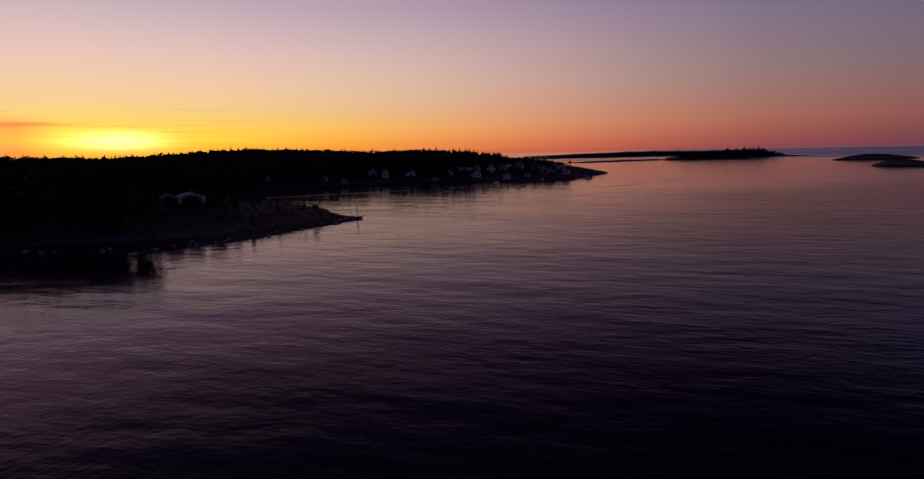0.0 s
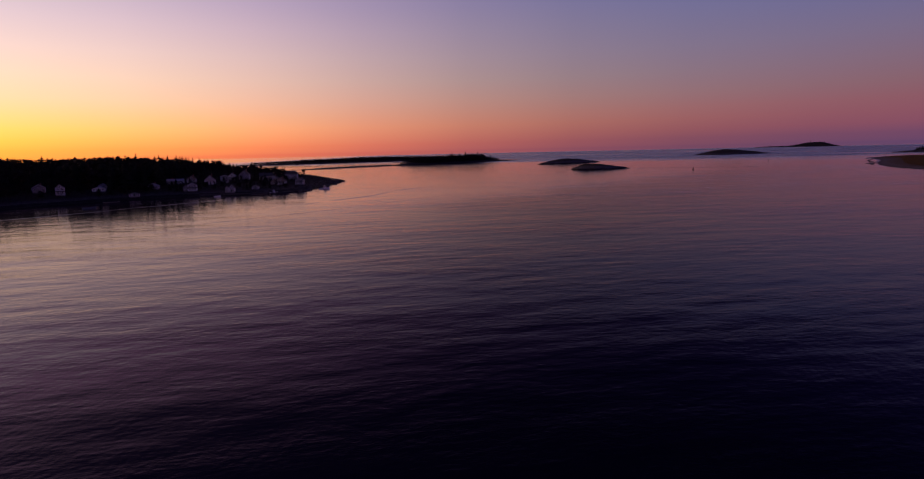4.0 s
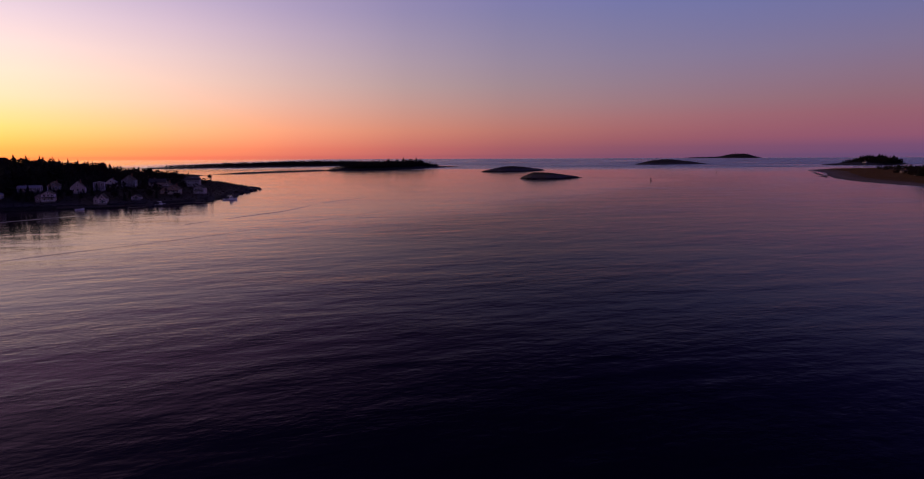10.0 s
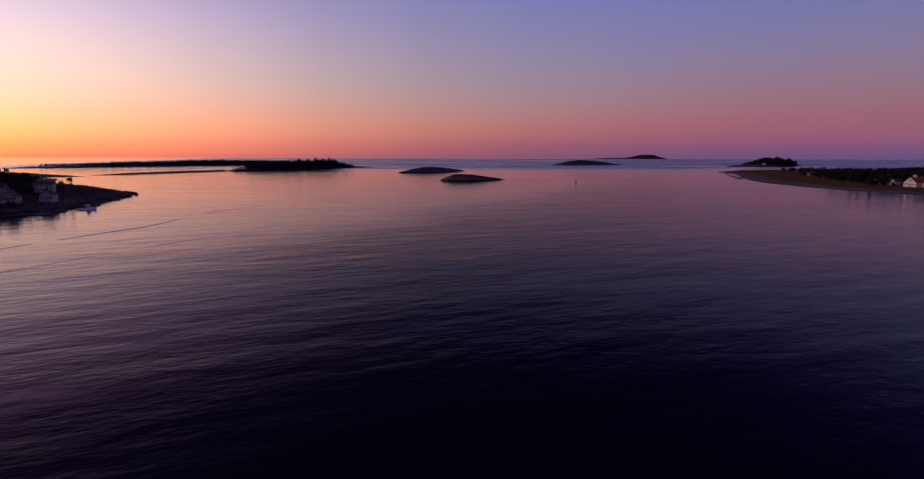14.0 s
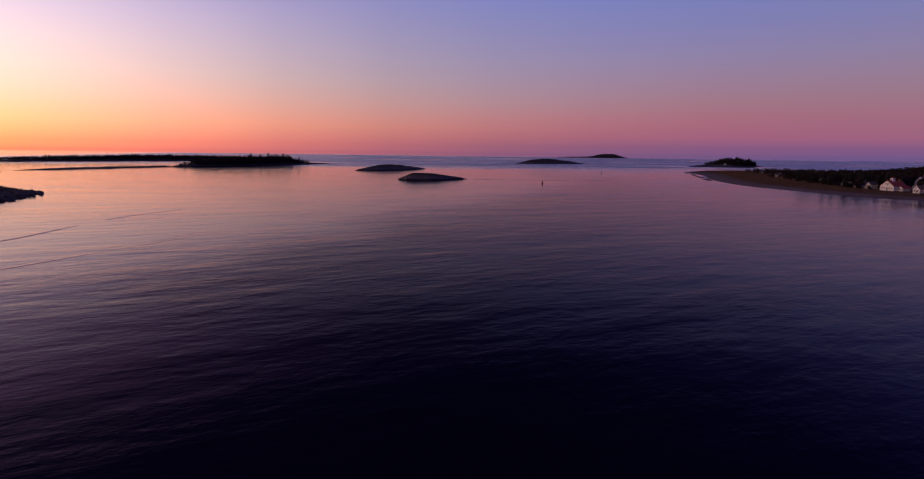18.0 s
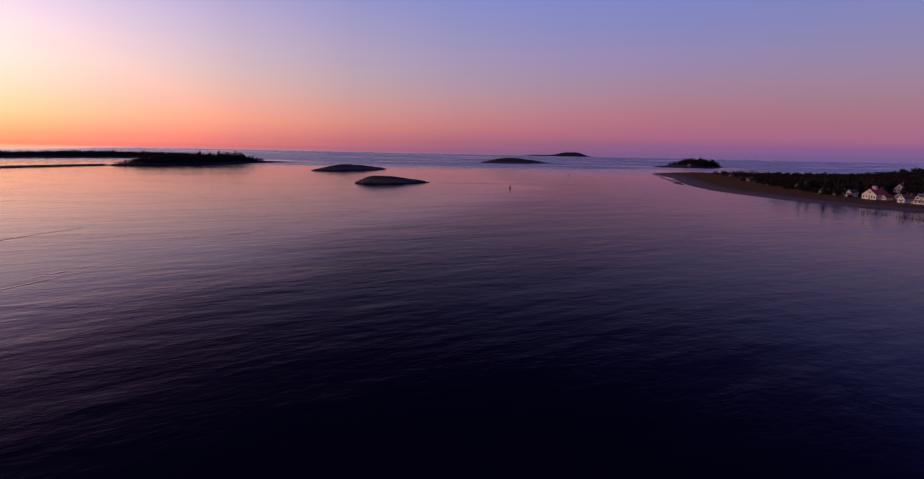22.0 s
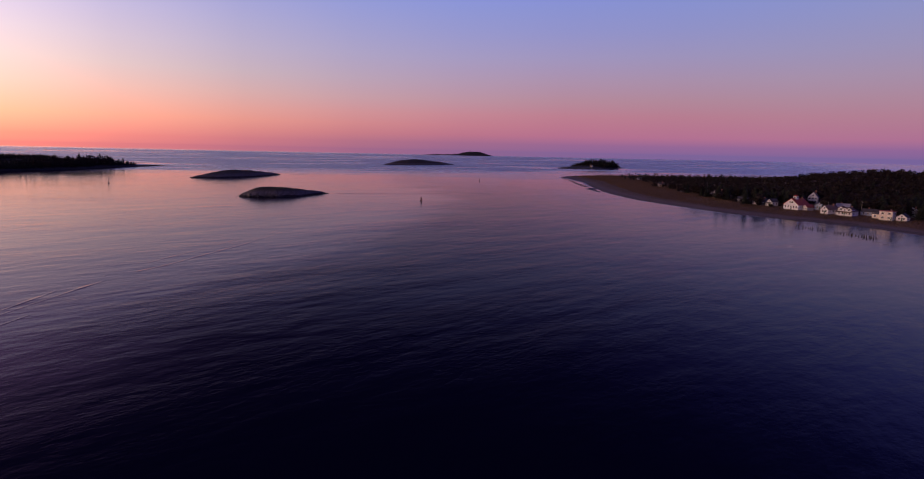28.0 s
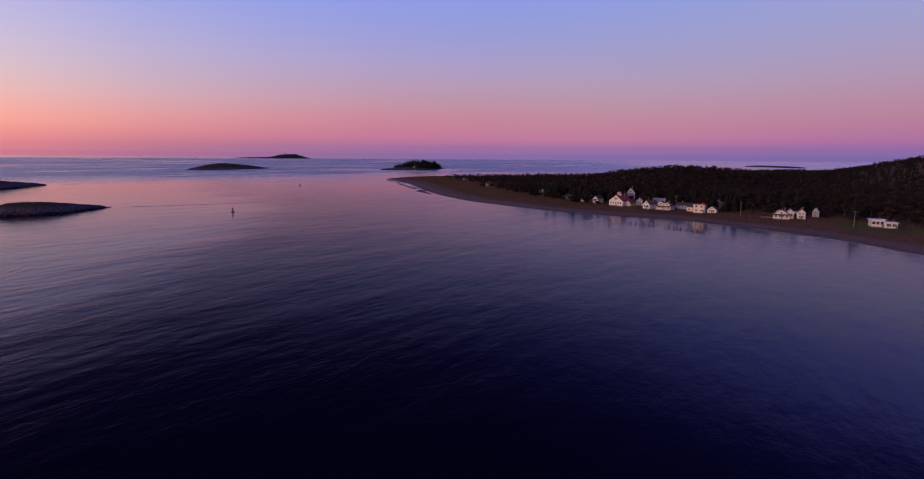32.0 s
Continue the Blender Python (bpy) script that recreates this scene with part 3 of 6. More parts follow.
def rod(bm, a, b, r0, r1, sides=6):
    a, b = Vector(a), Vector(b)
    m = Matrix.Translation((a + b) / 2) @ (b - a).to_track_quat("Z", "Y").to_matrix().to_4x4()
    bmesh.ops.create_cone(bm, cap_ends=True, segments=sides, radius1=r0, radius2=r1, depth=(b - a).length, matrix=m)


def prism(bm, outline, y0, y1):
    """A closed solid from an outline in x and z, drawn out along y."""
    front = [bm.verts.new((x, y0, z)) for x, z in outline]
    back = [bm.verts.new((x, y1, z)) for x, z in outline]
    bm.faces.new(front)
    bm.faces.new(back[::-1])
    n = len(outline)
    for i in range(n):
        bm.faces.new((front[(i + 1) % n], front[i], back[i], back[(i + 1) % n]))
    bmesh.ops.recalc_face_normals(bm, faces=bm.faces[:])


def siding(name, dark, light, course=0.16):
    """Painted boards in level courses, weathered."""
    m, nt, b = material(name)
    p = position(nt)
    sep = nt.nodes.new("ShaderNodeSeparateXYZ")
    nt.links.new(p, sep.inputs[0])
    lap = maths(nt, "FRACT", maths(nt, "DIVIDE", sep.outputs[2], course))
    f = maths(nt, "ADD", maths(nt, "MULTIPLY", noise_at(nt, p, 0.5), 0.6), maths(nt, "MULTIPLY", noise_at(nt, p, 5.0), 0.4))
    nt.links.new(ramp(nt, f, [(0.3, (*dark, 1)), (0.65, (*light, 1))], "LINEAR"), b.inputs["Base Color"])
    b.inputs["Roughness"].default_value = 0.6
    bump(nt, b, lap, 0.6, 0.02)
    return m


def shingled(name, dark, light):
    m, nt, b = material(name)
    p = position(nt)
    brick = node(nt, "ShaderNodeTexVoronoi", Scale=3.2)
    nt.links.new(p, brick.inputs["Vector"])
    f = maths(nt, "ADD", maths(nt, "MULTIPLY", noise_at(nt, p, 0.8), 0.6), maths(nt, "MULTIPLY", brick.outputs["Distance"], 0.6))
    nt.links.new(ramp(nt, f, [(0.2, (*dark, 1)), (0.75, (*light, 1))], "LINEAR"), b.inputs["Base Color"])
    b.inputs["Roughness"].default_value = 0.85
    bump(nt, b, brick.outputs["Distance"], 0.5, 0.03)
    return m


WHITE = siding("white_clapboard", (0.50, 0.48, 0.465), (0.70, 0.685, 0.665))
# the village's shade put into the colour: white clapboard, darker and warmer
SHADED_WHITE = siding("shaded_white_clapboard", (0.27, 0.245, 0.215), (0.42, 0.385, 0.34))
CREAM = siding("cream_clapboard", (0.52, 0.46, 0.36), (0.68, 0.60, 0.48))
BLUE = siding("blue_grey_clapboard", (0.18, 0.24, 0.32), (0.28, 0.36, 0.46))
TAN = siding("tan_shingle_wall", (0.22, 0.16, 0.11), (0.36, 0.27, 0.19))
GREY = siding("grey_weathered_shingle", (0.11, 0.10, 0.098), (0.21, 0.195, 0.185))
RED_ROOF = shingled("red_roof_shingles", (0.20, 0.035, 0.028), (0.34, 0.07, 0.05))
DARK_ROOF = shingled("dark_roof_shingles", (0.03, 0.028, 0.03), (0.075, 0.07, 0.07))
BROWN_ROOF = shingled("brown_roof_shingles", (0.07, 0.045, 0.035), (0.14, 0.09, 0.07))
PALE_ROOF = shingled("pale_grey_roof", (0.26, 0.27, 0.28), (0.42, 0.42, 0.42))
TRIM = grained("white_trim_paint", (0.66, 0.65, 0.64), (0.80, 0.79, 0.78), 1.0, 0.45, 0.1)
BRICK = grained("chimney_brick", (0.16, 0.07, 0.05), (0.30, 0.14, 0.10), 3.0, 0.9)
DARK_STONE = grained("wet_dark_granite", (0.035, 0.033, 0.032), (0.09, 0.085, 0.08), 1.0, 0.85, 0.6)
STONE = grained("granite", (0.13, 0.125, 0.12), (0.30, 0.285, 0.27), 1.0, 0.9, 0.6)
DECKING = grained("weathered_decking", (0.18, 0.16, 0.14), (0.34, 0.31, 0.28), 1.5, 0.85)
PILE = grained("tarred_piling_wood", (0.02, 0.017, 0.015), (0.07, 0.055, 0.045), 3.0, 0.9, 0.6)
POLE = grained("grey_pole_wood", (0.16, 0.13, 0.11), (0.30, 0.26, 0.22), 2.0, 0.9, 0.4)
BUOY_RED = grained("dark_red_buoy_paint", (0.03, 0.010, 0.010), (0.07, 0.018, 0.016), 2.0, 0.6, 0.2)
STEEL = grained("dark_steel", (0.05, 0.05, 0.05), (0.12, 0.11, 0.10), 2.0, 0.5, 0.2, 0.8)
HULL = grained("white_gelcoat", (0.60, 0.60, 0.60), (0.78, 0.78, 0.77), 1.0, 0.3, 0.05)
BOAT_BLUE = grained("dark_blue_hull", (0.03, 0.05, 0.10), (0.06, 0.09, 0.16), 1.0, 0.35, 0.05)
DOOR_PAINT = grained("dark_green_door", (0.02, 0.05, 0.035), (0.05, 0.09, 0.06), 2.0, 0.5, 0.1)


def window_glass():
    m, nt, b = material("window_glass")
    b.inputs["Base Color"].default_value = (0.012, 0.014, 0.018, 1)
    b.inputs["Roughness"].default_value = 0.06
    p = position(nt)
    bump(nt, b, noise_at(nt, p, 1.2), 0.15, 0.02)
    return m


GLASS = window_glass()
FRAMES, PANES, SILLS = {}, {}, {}


def window(parent, x, y, z, w, h, turn=0.0):
    """A framed sash window set 4 cm proud of the wall; the pane sits back in the frame. It looks along -y before the turn."""
    key = (round(w, 2), round(h, 2))
    if key not in FRAMES:
        bm = bmesh.new()
        t = 0.11
        xs = (-w / 2 - t / 2, -w / 2 + t / 2, w / 2 - t / 2, w / 2 + t / 2)
        zs = (-h / 2 - t / 2, -h / 2 + t / 2, -t * 0.3, t * 0.3, h / 2 - t / 2, h / 2 + t / 2)
        grid = [[bm.verts.new((px, -0.08, pz)) for px in xs] for pz in zs]
        cells_ = [bm.faces.new((grid[j][i], grid[j][i + 1], grid[j + 1][i + 1], grid[j + 1][i])) for j in range(5) for i in range(3) if not (i == 1 and j in (1, 3))]
        made = bmesh.ops.extrude_face_region(bm, geom=cells_)
        for v in made["geom"]:
            if isinstance(v, bmesh.types.BMVert):
                v.co.y = 0.02
        bmesh.ops.recalc_face_normals(bm, faces=bm.faces[:])
        me = bpy.data.meshes.new("window")
        bm.to_mesh(me)
        bm.free()
        me.materials.append(TRIM)
        FRAMES[key] = me
        bm = bmesh.new()
        box(bm, 0, -0.07, -h / 2 - 0.08, w + 0.3, 0.16, 0.06)
        me = bpy.data.meshes.new("sill")
        bm.to_mesh(me)
        bm.free()
        me.materials.append(TRIM)
        SILLS[key] = me
        bm = bmesh.new()
        box(bm, 0, -0.015, 0, w - t * 0.8, 0.03, h - t * 0.8)
        me = bpy.data.meshes.new("pane")
        bm.to_mesh(me)
        bm.free()
        me.materials.append(GLASS)
        PANES[key] = me
    ob = shared("window", FRAMES[key], parent, pose(x, y, z, 0, 0, turn))
    shared("pane", PANES[key], ob, Matrix())
    shared("sill", SILLS[key], ob, Matrix())
    return ob


def row(parent, wall, z, length, n, w, h, half):
    """n windows spread along one wall: front, back, left or right."""
    for i in range(n):
        u = (i + 0.5) / n * length - length / 2
        if wall == "front":
            window(parent, u, -half, z, w, h)
        elif wall == "back":
            window(parent, u, half, z, w, h, 180)
        elif wall == "left":
            window(parent, -half, u, z, w, h, -90)
        else:
            window(parent, half, u, z, w, h, 90)


HOUSES = []


def gable_roof(root, w, l, wall, rise, mat, label="", x=0.0, y=0.0, over=0.45, thick=0.22):
    bm = bmesh.new()
    run = w / 2 + over
    drop = rise * over / (w / 2)
    for s in (-1, 1):
        prism(bm, [(x, wall + rise + thick), (x + s * run, wall - drop + thick), (x + s * run, wall - drop), (x, wall + rise)], y - l / 2 - over, y + l / 2 + over)
    return part("roof", bm, mat, root, label)


def gable_house(x, y, turn, w, l, wall, rise, walls, roof, label, land, storeys=1, porch=0.0, chimney=True, side=2, front=2, sink=0.0, roof_label="", door=True, name="house"):
    """A house whose gable looks along -y before the turn, standing on the land."""
    z = land.at(x, y) - sink
    root = tagged(base(name, x, y, z, turn), label, "house")
    HOUSES.append((x, y, max(w, l) / 2))
    bm = bmesh.new()
    box(bm, 0, 0, -0.9, w + 0.12, l + 0.12, 2.4)
    part("foundation", bm, STONE, root)
    bm = bmesh.new()
    prism(bm, [(-w / 2, 0.3), (w / 2, 0.3), (w / 2, wall), (0, wall + rise), (-w / 2, wall)], -l / 2, l / 2)
    part("wall", bm, walls, root)
    gable_roof(root, w, l, wall, rise, roof, roof_label)
    for s in (-1, 1):
        for e in (-1, 1):
            bm = bmesh.new()
            box(bm, s * w / 2, e * l / 2, wall / 2 + 0.2, 0.2, 0.2, wall - 0.3)
            part("corner_board", bm, TRIM, root)
    h = (wall - 0.3) / storeys
    for k in range(storeys):
        zc = 0.3 + h * (k + 0.55)
        wh = min(1.5, h * 0.55)
        row(root, "front", zc, w * 0.92, front, min(1.1, w / front * 0.5), wh, l / 2)
        row(root, "left", zc, l * 0.92, side, 1.0, wh, w / 2)
        row(root, "right", zc, l * 0.92, side, 1.0, wh, w / 2)
        row(root, "back", zc, w * 0.92, front, min(1.1, w / front * 0.5), wh, l / 2)
    if rise > 1.8:
        window(root, 0, -l / 2, wall + rise * 0.3, 1.0, min(1.3, rise * 0.45))
        window(root, 0, l / 2, wall + rise * 0.3, 1.0, min(1.3, rise * 0.45), 180)
    if door:
        bm = bmesh.new()
        box(bm, w * 0.02, -l / 2 - 0.03, 1.3, 0.95, 0.09, 2.0)
        d = part("door", bm, DOOR_PAINT, root)
        bm = bmesh.new()
        bmesh.ops.create_icosphere(bm, subdivisions=1, radius=0.05, matrix=Matrix.Translation((w * 0.02 + 0.36, -l / 2 - 0.1, 1.3)))
        part("door_handle", bm, STEEL, d)
    if chimney:
        bm = bmesh.new()
        box(bm, w * 0.18, l * 0.2, wall + rise * 0.75, 0.75, 0.75, rise * 0.7 + 1.4)
        box(bm, w * 0.18, l * 0.2, wall + rise * 1.1 + 0.75, 0.95, 0.95, 0.16)
        part("chimney", bm, BRICK, root)
    if porch:
        pz = min(2.7, wall)
        bm = bmesh.new()
        box(bm, 0, -l / 2 - porch / 2, 0.22, w, porch, 0.16)
        part("porch_deck", bm, DECKING, root)
        bm = bmesh.new()
        v = box(bm, 0, -l / 2 - porch / 2 - 0.1, pz + 0.12, w + 0.5, porch + 0.3, 0.16, Matrix())
        for q in v:
            q.co.z += 0.16 * (q.co.y + l / 2 + porch / 2)
        part("porch_roof", bm, roof, root)
        n = max(3, int(w / 2.4) + 1)
        for i in range(n):
            u = -w / 2 + 0.15 + (w - 0.3) * i / (n - 1)
            bm = bmesh.new()
            box(bm, u, -l / 2 - porch + 0.15, (pz + 0.1) / 2, 0.16, 0.16, pz)
            part("post", bm, TRIM, root)
        bm = bmesh.new()
        box(bm, 0, -l / 2 - porch + 0.15, 1.15, w, 0.07, 0.09)
        box(bm, 0, -l / 2 - porch + 0.15, 0.5, w, 0.05, 0.07)
        for i in range(int(w / 0.35)):
            box(bm, -w / 2 + 0.35 * i, -l / 2 - porch + 0.15, 0.8, 0.05, 0.05, 0.7)
        part("railing", bm, TRIM, root)
    return root


def dormer(root, x, y, z, w, h, d, walls, roof):
    """A small gabled dormer or cross gable that looks along -y."""
    bm = bmesh.new()
    prism(bm, [(x - w / 2, z), (x + w / 2, z), (x + w / 2, z + h * 0.5), (x, z + h), (x - w / 2, z + h * 0.5)], y, y + d)
    ob = part("dormer", bm, walls, root)
    bm = bmesh.new()
    for s in (-1, 1):
        prism(bm, [(x, z + h + 0.2), (x + s * (w / 2 + 0.3), z + h * 0.5 - 0.1), (x + s * (w / 2 + 0.3), z + h * 0.5 - 0.25), (x, z + h + 0.02)], y - 0.3, y + d)
    part("dormer_roof", bm, roof, ob)
    window(root, x, y, z + h * 0.42, w * 0.4, h * 0.42)


def wing(root, x, y, w, l, wall, rise, walls, roof, n=2):
    """A lower wing beside a house, its gable looking along -y."""
    bm = bmesh.new()
    prism(bm, [(x - w / 2, -1.0), (x + w / 2, -1.0), (x + w / 2, wall), (x, wall + rise), (x - w / 2, wall)], y - l / 2, y + l / 2)
    part("wing_wall", bm, walls, root)
    gable_roof(root, w, l, wall, rise, roof, "", x, y).name = "wing_roof"
    for i in range(n):
        window(root, x + (i + 0.5) / n * w * 0.9 - w * 0.45, y - l / 2, 0.3 + wall * 0.5, 0.9, wall * 0.4)


def flat_house(x, y, turn, w, l, h, walls, label, land, bays=3, overhang=0.5, storeys=1, roof=None, band=False):
    z = land.at(x, y)
    root = tagged(base("house", x, y, z, turn), label, "house")
    HOUSES.append((x, y, max(w, l) / 2))
    bm = bmesh.new()
    box(bm, 0, 0, -0.7, w + 0.1, l + 0.1, 2.0)
    part("foundation", bm, STONE, root)
    bm = bmesh.new()
    box(bm, 0, 0, h / 2 + 0.15, w, l, h - 0.3)
    part("wall", bm, walls, root)
    bm = bmesh.new()
    box(bm, 0, 0, h + 0.14, w + overhang * 2, l + overhang * 2, 0.28)
    bmesh.ops.bevel(bm, geom=bm.edges[:], offset=0.04, segments=1, affect="EDGES")
    part("roof", bm, roof or DARK_ROOF, root)
    hh = (h - 0.3) / storeys
    for k in range(storeys):
        zc = 0.3 + hh * (k + 0.52)
        ww = w / bays * (0.8 if band else 0.45)
        row(root, "front", zc, w * 0.94, bays, ww, hh * 0.5, l / 2)
        row(root, "left", zc, l * 0.9, 2, 1.0, hh * 0.45, w / 2)
        row(root, "right", zc, l * 0.9, 2, 1.0, hh * 0.45, w / 2)
    bm = bmesh.new()
    box(bm, w * 0.4, -l / 2 - 0.03, 1.3, 0.95, 0.09, 2.0)
    part("door", bm, DOOR_PAINT, root)
    bm = bmesh.new()
    box(bm, w * 0.2, l * 0.15, h + 0.6, 0.6, 0.6, 1.1)
    part("chimney", bm, BRICK, root)
    return root


# ---- houses on the beach (fronts look to the river) ----
FRONT = -90.0        # turns -y to -x
st = gable_house(528, 461, FRONT - 14, 11.4, 12.0, 3.9, 4.2, WHITE, RED_ROOF, "large white clapboard lifesaving station with red roof and lookout", RIVER_LAND, 1, 0, True, 4, 5, 0, "red shingle roof", name="lifesaving_station")
bm = bmesh.new()
box(bm, 0, -1.5, 8.4, 2.4, 2.4, 2.8)
tower = part("lookout", bm, WHITE, st, "square white lookout cupola")
bm = bmesh.new()
bmesh.ops.create_cone(bm, cap_ends=True, segments=4, radius1=2.1, radius2=0.15, depth=1.0, matrix=Matrix.Translation((0, -1.5, 10.3)) @ Matrix.Rotation(math.pi / 4, 4, "Z"))
part("lookout_roof", bm, RED_ROOF, tower)
for turn, wx, wy in ((0, 0, -2.7), (-90, -1.2, -1.5), (90, 1.2, -1.5), (180, 0, -0.3)):
    window(st, wx, wy, 8.9, 1.3, 1.0, turn)
row(st, "front", 5.6, 4.2, 2, 0.9, 1.3, 6.0)
dormer(st, -3.2, -4.2, 3.8, 2.2, 2.4, 3.2, WHITE, RED_ROOF)
wing(st, 7.2, 2.5, 3.6, 7.0, 2.6, 1.6, WHITE, RED_ROOF)
h2 = gable_house(590, 473.5, FRONT + 16, 6.8, 9, 5.6, 3.9, WHITE, DARK_ROOF, "tall narrow white gabled house among dark trees", RIVER_LAND, 2, 0, True, 2, 3)
h3 = gable_house(538, 447, FRONT - 10, 7.0, 9, 3.2, 2.6, BLUE, DARK_ROOF, "blue-grey cottage with white trimmed gable", RIVER_LAND, 1, 0, False, 2, 2)
gable_house(516, 435, FRONT - 20, 5.4, 9.5, 3.4, 2.5, WHITE, BROWN_ROOF, "small white gabled cottage with brown roof on the beach", RIVER_LAND, 1, 0, True, 3, 2)
h5 = gable_house(515, 424, FRONT - 6, 9.4, 8, 3.2, 2.2, WHITE, BROWN_ROOF, "white beach cottage with twin gables and porch", RIVER_LAND, 1, 2.2, True, 2, 4)
dormer(h5, 2.6, -4.2, 3.1, 3.4, 2.6, 4, WHITE, BROWN_ROOF)
dormer(h5, -2.2, -4.2, 3.1, 3.8, 3.0, 4, WHITE, BROWN_ROOF)
gable_house(528, 414, 0, 6.0, 10.5, 2.8, 1.6, BLUE, DARK_ROOF, "long low blue-grey cottage with dark roof", RIVER_LAND, 1, 0, True, 4, 2)
flat_house(516, 406.5, FRONT, 6.0, 5, 2.8, CREAM, "low cream shed annexe with flat roof", RIVER_LAND, 2)
flat_house(511, 400.5, FRONT, 7.2, 6.5, 5.6, CREAM, "boxy two-storey cream house with shallow red roof", RIVER_LAND, 2, 0.35, 2, RED_ROOF)
gable_house(514, 393, FRONT, 5.4, 6, 2.6, 1.9, WHITE, DARK_ROOF, "small pale cottage with steep front gable", RIVER_LAND, 1, 0, False, 2, 2)
gable_house(545, 396, FRONT + 20, 8.4, 8, 3.6, 2.2, GREY, PALE_ROOF, "grey shingled house with pale roof behind the cottages", RIVER_LAND, 1, 0, True, 2, 3)
gable_house(546, 437, 8, 7.0, 8, 3.0, 2.0, GREY, PALE_ROOF, "grey cottage with pale roof behind the station", RIVER_LAND, 1, 0, True, 3, 2)
h12 = gable_house(501, 351, FRONT + 4, 8.4, 8, 3.0, 2.6, WHITE, BROWN_ROOF, "white cottage with brown roof, wide porch and deck", RIVER_LAND, 1, 2.4, True, 2, 4)
dormer(h12, -1.2, -3.4, 3.4, 3.4, 2.4, 4, CREAM, BROWN_ROOF)
bm = bmesh.new()
box(bm, -7.6, -3.5, 0.75, 6.6, 4.0, 0.18)
for px in (-10.6, -7.6, -4.6):
    box(bm, px, -5.3, 0.2, 0.18, 0.18, 1.1)
part("deck", bm, DECKING, h12, "weathered side deck")
h13 = gable_house(506, 341, FRONT + 6, 4.0, 8, 4.2, 1.7, WHITE, BROWN_ROOF, "white house of two gabled wings with a dark entry between", RIVER_LAND, 2, 0, True, 2, 2)
wing(h13, -6.0, 0, 4.0, 8, 4.2, 1.7, WHITE, BROWN_ROOF)
bm = bmesh.new()
prism(bm, [(-4.0, 2.9), (-2.0, 2.9), (-2.0, 4.3), (-4.0, 4.3)], -3.4, 3.5)
part("link_wall", bm, WHITE, h13)
window(h13, -3.0, -3.4, 3.6, 1.5, 0.9)
gable_house(519, 334, FRONT, 3.2, 5, 4.0, 2.2, BLUE, DARK_ROOF, "narrow blue-grey outbuilding with a steep gable", RIVER_LAND, 2, 0, False, 1, 1)
h15 = flat_house(484, 304, FRONT + 14, 6.0, 5.6, 3.8, WHITE, "white modern beach house with flat roof and dark windows", RIVER_LAND, 3, 0.7, 1, TRIM, True)
h16 = flat_house(482.5, 297.9, FRONT + 14, 5.6, 5, 3.0, WHITE, "white flat-roofed beach house wing with a window band", RIVER_LAND, 2, 0.3, 1, TRIM, True)
h17 = gable_house(537, 482, FRONT - 20, 4.8, 6, 3.6, 2.0, WHITE, DARK_ROOF, "small white cottage with lean-to beside the station", RIVER_LAND, 1, 1.6, False, 2, 2)
gable_house(541, 492, FRONT - 30, 8.0, 7, 3.0, 2.4, GREY, DARK_ROOF, "grey weathered cottage half hidden by trees", RIVER_LAND, 1, 1.8, True, 2, 3)
gable_house(557, 514, 5, 5.4, 7, 2.4, 1.4, GREY, DARK_ROOF, "low grey cottage at the dune edge", RIVER_LAND, 1, 0, False, 2, 2)
h20 = gable_house(583, 549, FRONT - 35, 8.0, 8, 3.2, 2.8, GREY, DARK_ROOF, "rambling grey cottage with several gables", RIVER_LAND, 1, 1.8, True, 2, 3)
wing(h20, -6.8, 0.5, 5, 7, 2.6, 2.2, GREY, DARK_ROOF)
wing(h20, 6.6, 1.0, 5, 6, 2.6, 1.8, GREY, DARK_ROOF)
gable_house(607, 575, FRONT - 40, 4.6, 6, 2.4, 1.4, GREY, DARK_ROOF, "little grey cottage among dune shrubs", RIVER_LAND, 1, 0, False, 2, 2)
gable_house(674, 667, FRONT - 40, 5.4, 6, 3.2, 2.0, TAN, DARK_ROOF, "tan cottage near the end of the dunes", RIVER_LAND, 1, 0, True, 2, 2)
gable_house(616, 603, FRONT - 40, 5.0, 6, 2.4, 1.5, GREY, DARK_ROOF, "grey shuttered cottage behind the dune grass", RIVER_LAND, 1, 0, False, 2, 2)
gable_house(802, 785, FRONT - 40, 5.0, 6, 2.6, 1.6, GREY, DARK_ROOF, "far grey cottage at the wood's edge", RIVER_LAND, 1, 0, False, 2, 2)

# ---- village on the headland (fronts look down to the water, along -y) ----
H = HEADLAND
gable_house(-173, 477, 12, 9.0, 7, 2.6, 2.0, SHADED_WHITE, PALE_ROOF, "low white cottage with broad gable and porch", H, 1, 2.0, True, 2, 3)
gable_house(-176, 453, 20, 7.0, 5, 2.0, 1.2, GREY, DARK_ROOF, "low dark boathouse at the water's edge", H, 1, 0, False, 2, 2)
ch = gable_house(-166, 502, 100, 5.4, 13, 2.6, 1.4, GREY, PALE_ROOF, "long low grey house with white end gable", H, 1, 0, True, 5, 2)
gable_house(-158, 514, 10, 7.0, 8, 3.6, 2.6, TAN, BROWN_ROOF, "brown shingled house with white trimmed gable", H, 1, 0, True, 2, 2)
